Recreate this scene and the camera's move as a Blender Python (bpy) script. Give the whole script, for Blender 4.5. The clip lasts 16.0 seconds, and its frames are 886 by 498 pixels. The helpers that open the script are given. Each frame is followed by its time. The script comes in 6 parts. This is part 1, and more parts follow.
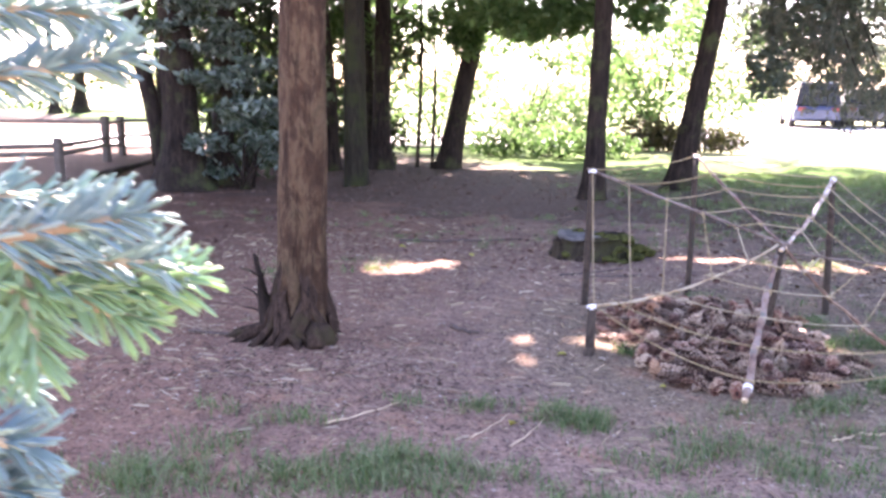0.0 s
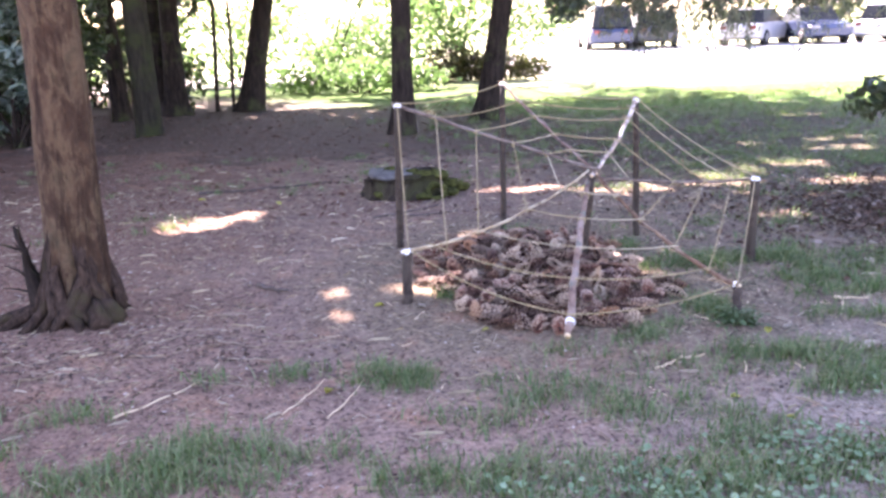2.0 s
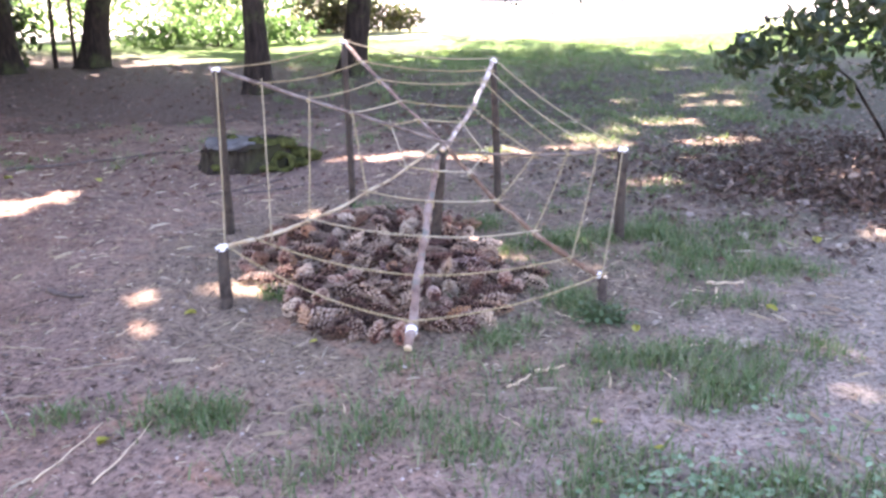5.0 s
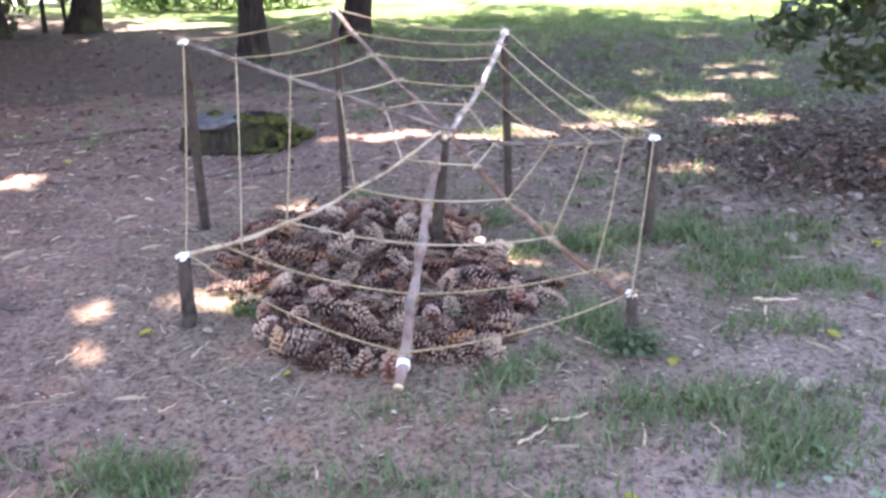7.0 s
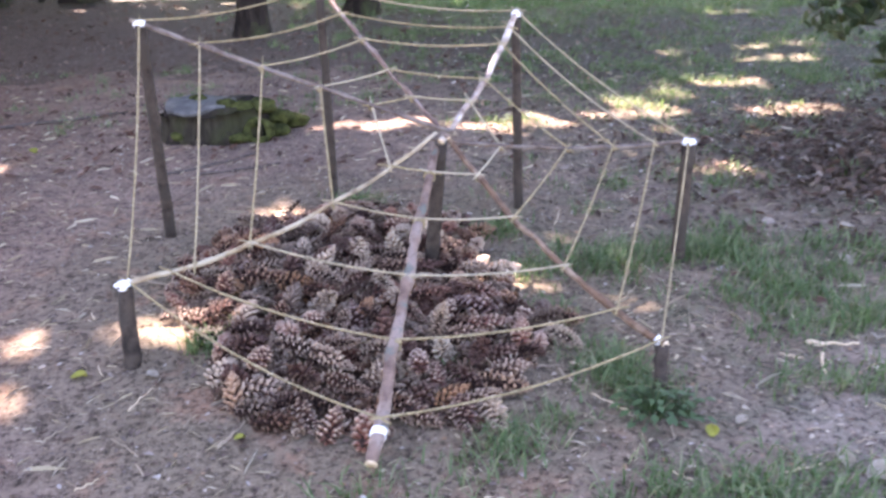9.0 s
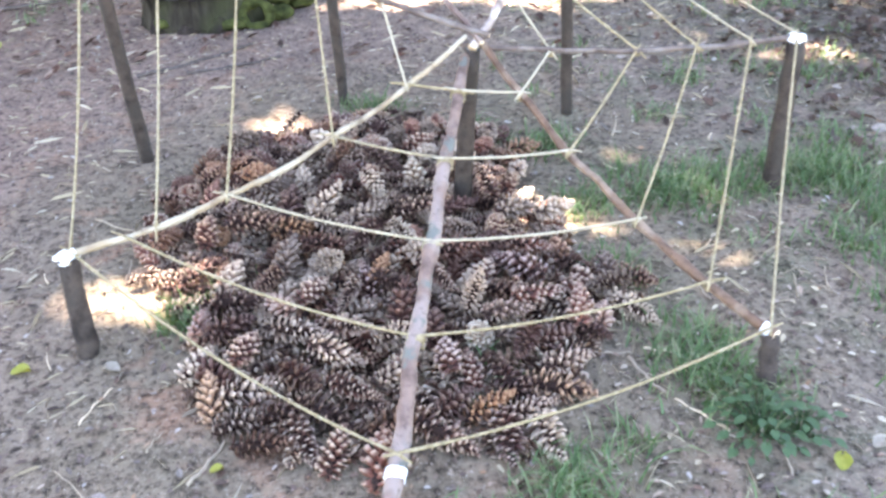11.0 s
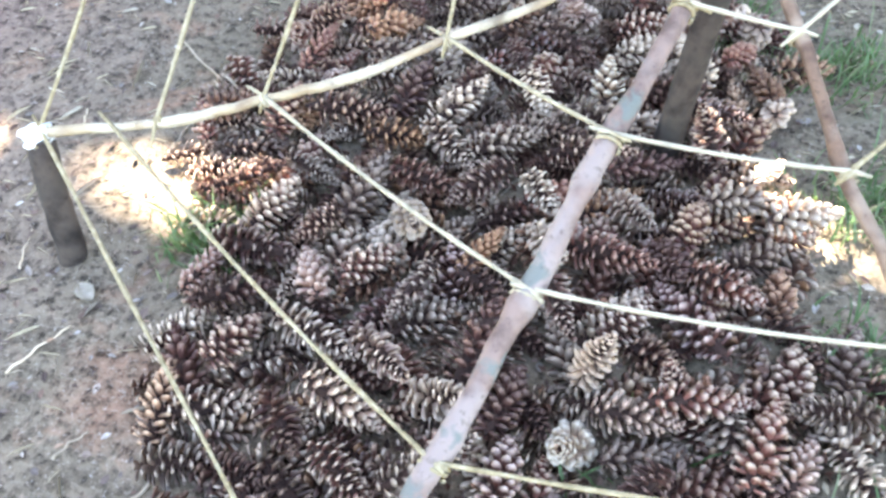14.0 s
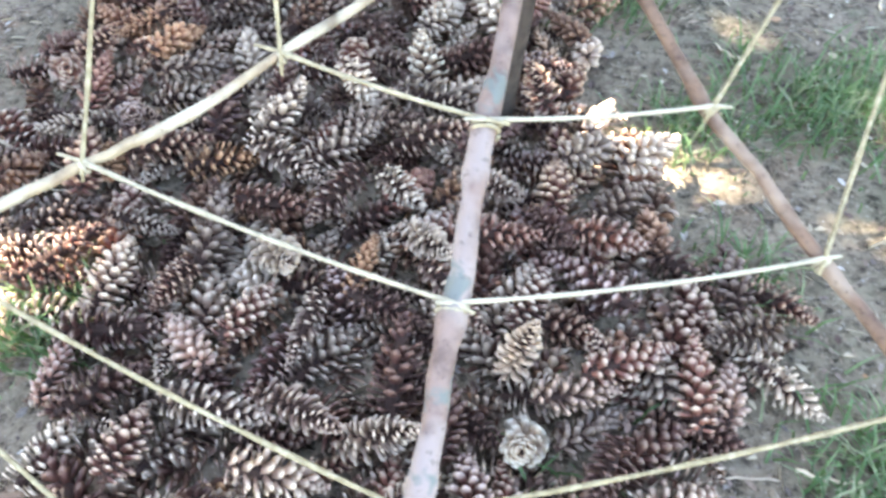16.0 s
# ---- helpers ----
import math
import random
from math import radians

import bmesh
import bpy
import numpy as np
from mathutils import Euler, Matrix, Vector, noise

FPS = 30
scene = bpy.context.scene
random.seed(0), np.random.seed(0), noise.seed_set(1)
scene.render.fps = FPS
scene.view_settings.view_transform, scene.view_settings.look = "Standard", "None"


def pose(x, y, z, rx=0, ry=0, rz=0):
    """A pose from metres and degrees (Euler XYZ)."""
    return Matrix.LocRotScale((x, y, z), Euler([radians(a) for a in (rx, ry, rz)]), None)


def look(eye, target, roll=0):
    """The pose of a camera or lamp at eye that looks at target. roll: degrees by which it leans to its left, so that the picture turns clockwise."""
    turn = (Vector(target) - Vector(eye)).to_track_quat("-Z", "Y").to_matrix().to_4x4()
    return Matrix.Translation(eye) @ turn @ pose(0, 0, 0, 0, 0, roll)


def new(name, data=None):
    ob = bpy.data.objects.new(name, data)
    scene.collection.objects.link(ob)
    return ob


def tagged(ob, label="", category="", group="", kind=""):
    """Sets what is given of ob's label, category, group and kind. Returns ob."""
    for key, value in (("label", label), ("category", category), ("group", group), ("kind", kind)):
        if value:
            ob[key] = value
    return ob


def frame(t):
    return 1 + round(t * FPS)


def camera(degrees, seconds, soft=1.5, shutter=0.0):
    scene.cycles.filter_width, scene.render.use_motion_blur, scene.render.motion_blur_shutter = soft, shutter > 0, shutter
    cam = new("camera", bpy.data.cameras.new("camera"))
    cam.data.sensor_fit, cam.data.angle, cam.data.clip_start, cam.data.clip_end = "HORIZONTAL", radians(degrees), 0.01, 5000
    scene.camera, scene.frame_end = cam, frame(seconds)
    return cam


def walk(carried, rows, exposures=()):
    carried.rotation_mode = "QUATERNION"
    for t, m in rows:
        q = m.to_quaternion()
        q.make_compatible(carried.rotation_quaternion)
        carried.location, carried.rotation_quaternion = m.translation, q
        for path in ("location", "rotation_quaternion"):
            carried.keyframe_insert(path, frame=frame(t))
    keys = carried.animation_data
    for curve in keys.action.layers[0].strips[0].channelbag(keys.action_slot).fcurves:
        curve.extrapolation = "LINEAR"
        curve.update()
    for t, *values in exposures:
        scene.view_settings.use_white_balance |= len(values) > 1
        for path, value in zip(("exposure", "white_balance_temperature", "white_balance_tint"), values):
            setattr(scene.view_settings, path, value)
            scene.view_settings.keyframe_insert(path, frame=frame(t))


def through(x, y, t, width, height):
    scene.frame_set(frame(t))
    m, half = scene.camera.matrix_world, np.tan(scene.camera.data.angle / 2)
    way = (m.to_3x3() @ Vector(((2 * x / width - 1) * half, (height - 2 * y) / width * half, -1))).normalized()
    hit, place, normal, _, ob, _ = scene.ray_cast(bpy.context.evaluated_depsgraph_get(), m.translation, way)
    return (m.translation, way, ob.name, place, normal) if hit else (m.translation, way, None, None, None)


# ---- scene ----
cam = camera(55.3, 16.0, soft=2.9, shutter=0.4)
PATH = [
    (0, (1.073, -0.172, 1.516), (0.753, 1.766, 1.138), 0.4),
    (0.5, (1.15, -0.136, 1.498), (0.872, 1.797, 1.068), 1.2),
    (1, (1.19, -0.038, 1.496), (1.112, 1.904, 1.026), 0.2),
    (1.5, (1.146, 0.099, 1.5), (1.161, 2.04, 1.021), -1.4),
    (2, (1.13, 0.215, 1.487), (1.226, 2.142, 0.96), -1.8),
    (2.5, (1.212, 0.314, 1.496), (1.222, 2.244, 0.974), -0.4),
    (3, (1.379, 0.378, 1.475), (1.445, 2.302, 0.933), 1.2),
    (3.5, (1.433, 0.445, 1.478), (1.584, 2.349, 0.884), 1.3),
    (4, (1.43, 0.602, 1.478), (1.748, 2.474, 0.85), -0.5),
    (4.2, (1.398, 0.659, 1.476), (1.739, 2.526, 0.847), -1.4),
    (6.3, (1.617, 1.226, 1.476), (1.973, 3.079, 0.812), -1.1),
    (6.5, (1.601, 1.296, 1.467), (1.967, 3.152, 0.816), -2.4),
    (7, (1.62, 1.461, 1.453), (1.938, 3.299, 0.734), -1.2),
    (7.5, (1.789, 1.58, 1.467), (2.037, 3.423, 0.731), 0.6),
    (8, (1.863, 1.681, 1.458), (2.053, 3.516, 0.686), 0.5),
    (8.5, (1.834, 1.845, 1.457), (2.111, 3.677, 0.702), 0.3),
    (9, (1.8, 2.026, 1.431), (2.076, 3.846, 0.65), -0.9),
    (9.2, (1.786, 2.094, 1.42), (2.023, 3.899, 0.591), -0.7),
    (11.3, (1.93, 2.826, 1.366), (2.069, 4.5, 0.28), -4.3),
    (11.5, (1.956, 2.885, 1.331), (2.008, 4.556, 0.234), -4.2),
    (12, (2.126, 3.088, 1.309), (2.087, 4.653, 0.065), -2.6),
    (12.5, (2.194, 3.245, 1.306), (2.061, 4.734, -0.022), -4.0),
    (13, (2.188, 3.429, 1.273), (2.076, 4.883, -0.096), -4.7),
    (13.5, (2.18, 3.617, 1.241), (1.971, 4.978, -0.21), -2.7),
    (14, (2.169, 3.721, 1.21), (1.766, 5.006, -0.268), -2.5),
    (14.5, (2.087, 3.822, 1.188), (1.749, 5.074, -0.335), -3.5),
    (15, (1.969, 3.881, 1.175), (1.907, 5.102, -0.408), -1.1),
    (15.5, (1.952, 3.879, 1.186), (2.006, 5.126, -0.376), -0.0),
    (16, (1.971, 3.828, 1.201), (2.106, 5.088, -0.347), 0.6),
]
walk(cam, [(t, look(eye, target, roll)) for t, eye, target, roll in PATH], exposures=[(0.0, 3.78, 6950, 41.0), (2.0, 3.80, 6950, 40.0), (4.0, 3.92, 7000, 38.0), (7.0, 3.88, 7100, 34.0), (9.0, 3.84, 7100, 33.0), (11.3, 4.52, 7200, 18.0), (12.5, 4.47, 7200, 16.0), (13.5, 4.61, 7200, 14.0), (14.5, 4.68, 7200, 13.0), (16.0, 4.68, 7200, 12.0)])

# ---- light ----
SUN_AZ, SUN_EL = radians(118), radians(42)      # direction towards the sun, from +x anticlockwise
TO_SUN = Vector((math.cos(SUN_AZ) * math.cos(SUN_EL), math.sin(SUN_AZ) * math.cos(SUN_EL), math.sin(SUN_EL)))
world = bpy.data.worlds.new("daylight")
scene.world = world
world.use_nodes = True
wn = world.node_tree
sky = wn.nodes.new("ShaderNodeTexSky")
sky.sky_type = "NISHITA"
sky.sun_disc = False
sky.sun_elevation = SUN_EL
sky.sun_rotation = radians(90) - SUN_AZ
wn.links.new(sky.outputs[0], wn.nodes["Background"].inputs[0])
wn.nodes["Background"].inputs[1].default_value = 0.085
sun = new("sun", bpy.data.lights.new("sun", "SUN"))
sun.data.energy, sun.data.angle, sun.data.color = 5.0, radians(0.7), (1.0, 0.96, 0.88)
sun.matrix_world = look(TO_SUN * 60, (0, 0, 0))


# ---- materials ----
class Nodes:
    """A short way to write node materials."""

    def __init__(self, name):
        self.mat = bpy.data.materials.new(name)
        self.mat.use_nodes = True
        self.t = self.mat.node_tree
        self.bsdf = self.t.nodes["Principled BSDF"]
        self.out = self.t.nodes["Material Output"]
        self.coord = self.t.nodes.new("ShaderNodeTexCoord")

    def node(self, kind, **props):
        n = self.t.nodes.new("ShaderNode" + kind)
        for k, v in props.items():
            if k == "operation":
                n.operation = v
            elif k == "blend":
                n.blend_type = v
            elif k == "feature":
                n.feature = v
        return n

    def put(self, socket, value):
        if isinstance(value, bpy.types.NodeSocket):
            self.t.links.new(value, socket)
        elif isinstance(value, tuple) and len(value) == 3 and socket.type == "RGBA":
            socket.default_value = (*value, 1)
        else:
            socket.default_value = value

    def stretch(self, scale, space="Object"):
        n = self.node("Mapping")
        self.put(n.inputs["Vector"], self.coord.outputs[space])
        n.inputs["Scale"].default_value = scale
        return n.outputs[0]

    def noise(self, scale, detail=4.0, rough=0.6, vector=None, distort=0.0):
        n = self.node("TexNoise")
        self.put(n.inputs["Vector"], vector or self.coord.outputs["Object"])
        n.inputs["Scale"].default_value, n.inputs["Detail"].default_value = scale, detail
        n.inputs["Roughness"].default_value, n.inputs["Distortion"].default_value = rough, distort
        return n.outputs[0]

    def cells(self, scale, vector=None, out="Distance", feature="F1"):
        n = self.node("TexVoronoi", feature=feature)
        self.put(n.inputs["Vector"], vector or self.coord.outputs["Object"])
        n.inputs["Scale"].default_value = scale
        return n.outputs[out]

    def ramp(self, fac, *stops):
        n = self.node("ValToRGB")
        self.put(n.inputs[0], fac)
        e = n.color_ramp.elements
        while len(e) < len(stops):
            e.new(0.5)
        for el, (p, c) in zip(e, stops):
            el.position, el.color = p, (*c, 1) if isinstance(c, tuple) else (c, c, c, 1)
        return n.outputs[0]

    def mix(self, fac, a, b, blend="MIX"):
        n = self.node("MixRGB", blend=blend)
        self.put(n.inputs[0], fac), self.put(n.inputs[1], a), self.put(n.inputs[2], b)
        return n.outputs[0]

    def calc(self, op, a, b=0.0):
        n = self.node("Math", operation=op)
        self.put(n.inputs[0], a), self.put(n.inputs[1], b)
        return n.outputs[0]

    def bump(self, height, strength=0.4, distance=0.01):
        n = self.node("Bump")
        self.put(n.inputs["Height"], height)
        n.inputs["Strength"].default_value, n.inputs["Distance"].default_value = strength, distance
        self.put(self.bsdf.inputs["Normal"], n.outputs[0])

    def finish(self, color, rough=0.8, metal=0.0, spec=0.3):
        self.put(self.bsdf.inputs["Base Color"], color)
        self.put(self.bsdf.inputs["Roughness"], rough)
        self.put(self.bsdf.inputs["Metallic"], metal)
        self.bsdf.inputs["Specular IOR Level"].default_value = spec
        return self.mat

    def island(self):
        return self.node("NewGeometry").outputs["Random Per Island"]

    def piece(self):
        return self.node("ObjectInfo").outputs["Random"]


def bark_material(name, light, dark, moss=None, scale=1.0, moss_amount=0.5):
    m = Nodes(name)
    v = m.stretch((9 * scale, 9 * scale, 1.6 * scale))
    furrow = m.noise(2.2, 6, 0.65, v, 0.6)
    patch = m.noise(1.7 * scale, 3)
    c = m.ramp(furrow, (0.36, dark), (0.52, tuple((a + b) / 2 for a, b in zip(light, dark))), (0.66, light))
    c = m.mix(m.ramp(patch, (0.45, 0.0), (0.7, 0.6)), c, tuple(x * 0.6 for x in light))
    if moss:
        c = m.mix(m.ramp(m.noise(2.6 * scale, 5), (0.62 - 0.25 * moss_amount, 0.0), (0.75 - 0.2 * moss_amount, 0.85)), c, moss)
    m.bump(furrow, 0.9, 0.02)
    return m.finish(c, 0.9, spec=0.15)


def flaky_bark():
    """Reddish bark with long fissures, lifted flakes and pale worn plates."""
    m = Nodes("reddish_bark")
    v = m.stretch((8, 8, 1.1))
    furrow = m.noise(2.4, 7, 0.7, v, 1.2)
    plate = m.noise(5.5, 5, 0.65, m.stretch((1.6, 1.6, 0.8)), 0.4)
    flake = m.noise(26, 5, 0.7, m.stretch((1.3, 1.3, 0.6)))
    c = m.ramp(plate, (0.36, (0.040, 0.024, 0.017)), (0.46, (0.070, 0.043, 0.028)), (0.56, (0.138, 0.094, 0.058)), (0.68, (0.068, 0.052, 0.031)))
    c = m.mix(m.ramp(flake, (0.40, 0.5), (0.52, 0.0)), c, (0.075, 0.040, 0.025))
    c = m.mix(m.ramp(flake, (0.60, 0.0), (0.74, 0.5)), c, (0.185, 0.125, 0.077))
    c = m.mix(m.ramp(furrow, (0.36, 0.9), (0.43, 0.35), (0.49, 0.0)), c, (0.024, 0.014, 0.011))
    m.bump(m.calc("ADD", m.calc("MULTIPLY", furrow, 1.4), m.calc("ADD", plate, m.calc("MULTIPLY", flake, 0.35))), 1.0, 0.03)
    return m.finish(c, 0.92, spec=0.12)


def leaf_material(name, colors, through=0.45, rough=0.5, glow=(0.20, 0.33, 0.06)):
    m = Nodes(name)
    c = m.ramp(m.island(), *[(i / max(1, len(colors) - 1), col) for i, col in enumerate(colors)])
    c = m.mix(m.ramp(m.noise(30, 2), (0.3, 0.0), (0.8, 0.35)), c, tuple(x * 0.55 for x in colors[0]))
    m.finish(c, rough, spec=0.35)
    tr = m.node("BsdfTranslucent")
    m.put(tr.inputs[0], m.mix(0.5, c, glow))
    mixer = m.node("MixShader")
    mixer.inputs[0].default_value = through
    m.t.links.new(m.bsdf.outputs[0], mixer.inputs[1])
    m.t.links.new(tr.outputs[0], mixer.inputs[2])
    m.t.links.new(mixer.outputs[0], m.out.inputs[0])
    return m.mat


def ground_material():
    """Trodden woodland soil: broad tones, crumbs and needles, a few pale flecks; turf past the trees."""
    m = Nodes("forest_floor")
    sep = m.node("SeparateXYZ")
    m.put(sep.inputs[0], m.coord.outputs["Object"])
    x, y = sep.outputs[0], sep.outputs[1]

    def zone(value, scale, amount, lo, hi, most=1.0):
        """A soft-edged, ragged part of the ground."""
        return m.ramp(m.calc("ADD", value, m.calc("MULTIPLY", m.calc("SUBTRACT", m.noise(scale, 5, 0.65), 0.5), amount)), (lo, 0.0), (hi, most))

    def line(ax, ay, c):
        """ax * x + ay * y + c"""
        return m.calc("ADD", m.calc("ADD", m.calc("MULTIPLY", x, ax), m.calc("MULTIPLY", y, ay)), c)

    soil = m.mix(m.ramp(m.noise(0.9, 5, 0.62), (0.38, 0.0), (0.64, 1.0)), (0.275, 0.188, 0.148), (0.375, 0.256, 0.195))
    soil = m.mix(m.ramp(m.noise(2.3, 5, 0.65, None, 0.4), (0.48, 0.0), (0.68, 0.75)), soil, (0.180, 0.132, 0.108))
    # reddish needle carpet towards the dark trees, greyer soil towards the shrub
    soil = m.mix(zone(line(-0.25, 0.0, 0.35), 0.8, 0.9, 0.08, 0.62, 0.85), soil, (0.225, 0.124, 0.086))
    # darker soil at far left stands in for shade of the shrubs
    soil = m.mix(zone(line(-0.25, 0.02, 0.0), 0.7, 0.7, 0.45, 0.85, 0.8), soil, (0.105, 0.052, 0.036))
    soil = m.mix(zone(line(0.3, 0.0, -0.55), 1.1, 0.8, 0.10, 0.75, 0.7), soil, (0.218, 0.186, 0.132))
    dx, dy = m.calc("MULTIPLY", m.calc("SUBTRACT", x, 1.95), 0.62), m.calc("MULTIPLY", m.calc("SUBTRACT", y, 4.9), 0.5)
    ring = m.calc("SUBTRACT", 1.0, m.calc("ADD", m.calc("MULTIPLY", dx, dx), m.calc("MULTIPLY", dy, dy)))
    soil = m.mix(zone(ring, 1.6, 0.7, 0.10, 0.70, 0.75), soil, (0.205, 0.168, 0.108))
    moss = m.calc("MULTIPLY", m.ramp(m.noise(4.2, 6, 0.7, None, 0.4), (0.46, 0.0), (0.62, 0.6)), zone(line(0.35, 0.0, -0.75), 1.2, 0.6, 0.0, 0.40))
    soil = m.mix(moss, soil, (0.098, 0.118, 0.062))
    rust = m.calc("MULTIPLY", m.ramp(m.noise(3.4, 5, 0.7, None, 0.5), (0.53, 0.0), (0.66, 0.8)), m.ramp(m.calc("MULTIPLY", x, 0.2), (0.25, 1.0), (0.62, 0.25)))
    soil = m.mix(rust, soil, (0.33, 0.185, 0.118))
    # shade under the back trees, put into the soil colour
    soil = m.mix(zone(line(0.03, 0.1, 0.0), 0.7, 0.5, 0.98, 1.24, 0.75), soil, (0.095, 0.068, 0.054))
    # darker, then greener ground towards the far right
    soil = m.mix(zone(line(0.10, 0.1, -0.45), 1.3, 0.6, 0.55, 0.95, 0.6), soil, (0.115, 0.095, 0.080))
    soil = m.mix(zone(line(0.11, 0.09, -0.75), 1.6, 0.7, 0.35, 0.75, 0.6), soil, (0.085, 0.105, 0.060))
    # open-sky light at the near right, put into paler soil
    soil = m.mix(zone(line(0.25, -0.35, 1.0), 1.8, 0.5, 0.30, 0.65, 0.65), soil, (0.345, 0.30, 0.25))
    # crumbs, needles and pores
    mid, fine, grit = m.noise(11, 6, 0.66), m.noise(42, 6, 0.68), m.noise(120, 4, 0.65)
    soil = m.mix(1.0, soil, m.ramp(mid, (0.34, 0.52), (0.48, 0.86), (0.62, 1.0)), "MULTIPLY")
    soil = m.mix(1.0, soil, m.ramp(fine, (0.37, 0.20), (0.46, 0.72), (0.56, 1.0)), "MULTIPLY")
    soil = m.mix(m.ramp(m.noise(64, 5, 0.7, m.stretch((1.0, 2.4, 1.0)), 0.5), (0.58, 0.0), (0.67, 0.6)), soil, (0.42, 0.34, 0.27))
    soil = m.mix(m.ramp(m.noise(52, 5, 0.7, m.stretch((2.2, 1.0, 1.0)), 0.7), (0.57, 0.0), (0.67, 0.6)), soil, (0.36, 0.25, 0.18))
    soil = m.mix(m.ramp(grit, (0.62, 0.0), (0.70, 0.7)), soil, (0.52, 0.45, 0.38))
    soil = m.mix(m.ramp(m.noise(75, 4, 0.7), (0.33, 0.85), (0.41, 0.0)), soil, (0.040, 0.028, 0.023))
    # the lawn past the trees
    edge = m.calc("ADD", m.calc("MULTIPLY", m.calc("MINIMUM", x, 4.0), 0.9), y)
    edge = m.calc("ADD", edge, m.calc("MULTIPLY", m.noise(0.9, 4), 3.0))
    lawn = m.ramp(m.calc("MULTIPLY", m.calc("SUBTRACT", edge, 16.9), 0.6), (0.0, 0.0), (1.0, 1.0))
    turf = m.ramp(m.noise(22, 6, 0.75), (0.34, (0.025, 0.06, 0.012)), (0.52, (0.06, 0.125, 0.028)), (0.70, (0.115, 0.19, 0.05)))
    turf = m.mix(m.ramp(m.noise(0.35, 3), (0.4, 0.0), (0.7, 0.5)), turf, (0.10, 0.15, 0.045))
    # dry: where sun glare on the far lawn is put into paler turf
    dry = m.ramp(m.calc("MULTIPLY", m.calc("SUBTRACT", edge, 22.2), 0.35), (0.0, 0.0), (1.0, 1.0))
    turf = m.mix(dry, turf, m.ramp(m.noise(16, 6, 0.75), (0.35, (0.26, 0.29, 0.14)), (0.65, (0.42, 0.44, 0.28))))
    c = m.mix(lawn, soil, turf)
    m.bump(m.calc("ADD", m.calc("MULTIPLY", fine, 0.6), m.calc("ADD", m.calc("MULTIPLY", mid, 0.8), m.calc("MULTIPLY", grit, 0.25))), 0.5, 0.02)
    return m.finish(c, 0.95, spec=0.1)


def plain_material(name, a, b, scale=20, rough=0.7, metal=0.0, bump=0.0, spec=0.3, stretch=(1, 1, 1)):
    m = Nodes(name)
    n = m.noise(scale, 5, 0.65, m.stretch(stretch))
    if bump:
        m.bump(n, bump, 0.004)
    return m.finish(m.ramp(n, (0.3, a), (0.7, b)), rough, metal, spec)


def litter_material(name, colors, rough=0.9):
    m = Nodes(name)
    c = m.ramp(m.island(), *[(i / (len(colors) - 1), col) for i, col in enumerate(colors)])
    c = m.mix(m.ramp(m.noise(140, 4), (0.35, 0.0), (0.7, 0.45)), c, tuple(v * 0.4 for v in colors[0]))
    return m.finish(c, rough, spec=0.15)


def cone_scale_material(name="cone_scale", dark=(0.070, 0.024, 0.018), light=(0.27, 0.100, 0.066), tip_dark=(0.38, 0.205, 0.138), tip_light=(0.80, 0.64, 0.49), tints=(), loose=False):
    """Brown scales with paler worn ends; every cone has its own tone."""
    m = Nodes(name)
    at = m.node("Attribute")
    at.attribute_name = "reach"
    rnd = m.island() if loose else m.piece()
    body = m.mix(rnd, dark, light)
    tones = [tip_dark, *tints, tip_light]
    tip = m.ramp(m.calc("FRACT", m.calc("MULTIPLY", rnd, 3.7)), *[(i / (len(tones) - 1), c) for i, c in enumerate(tones)])
    tip = m.mix(m.ramp(m.noise(14, 2, 0.5), (0.35, 0.6), (0.58, 0.0)), tip, tuple(v * 0.6 for v in tip_dark))
    n = m.noise(160, 4, 0.7)
    c = m.mix(m.ramp(at.outputs["Fac"], (0.61, 0.0), (0.83, 0.65), (0.95, 1.0)), body, tip)
    c = m.mix(m.ramp(n, (0.45, 0.0), (0.75, 0.55)), c, tuple(v * 0.8 for v in dark))
    rusty = m.ramp(m.calc("FRACT", m.calc("MULTIPLY", rnd, 7.13)), (0.84, 0.0), (0.95, 0.7))
    c = m.mix(rusty, c, m.mix(at.outputs["Fac"], (0.12, 0.045, 0.02), (0.46, 0.23, 0.10)))
    bleached = m.ramp(m.calc("FRACT", m.calc("MULTIPLY", rnd, 13.7)), (0.45, 0.0), (0.85, 0.8))
    c = m.mix(bleached, c, m.mix(at.outputs["Fac"], (0.30, 0.20, 0.14), (0.70, 0.55, 0.40)))
    damp = m.ramp(m.calc("FRACT", m.calc("MULTIPLY", rnd, 5.31)), (0.18, 0.7), (0.42, 0.0))
    c = m.mix(damp, c, (0.05, 0.02, 0.016))
    m.bump(n, 0.35, 0.002)
    return m.finish(c, 0.55, spec=0.4)


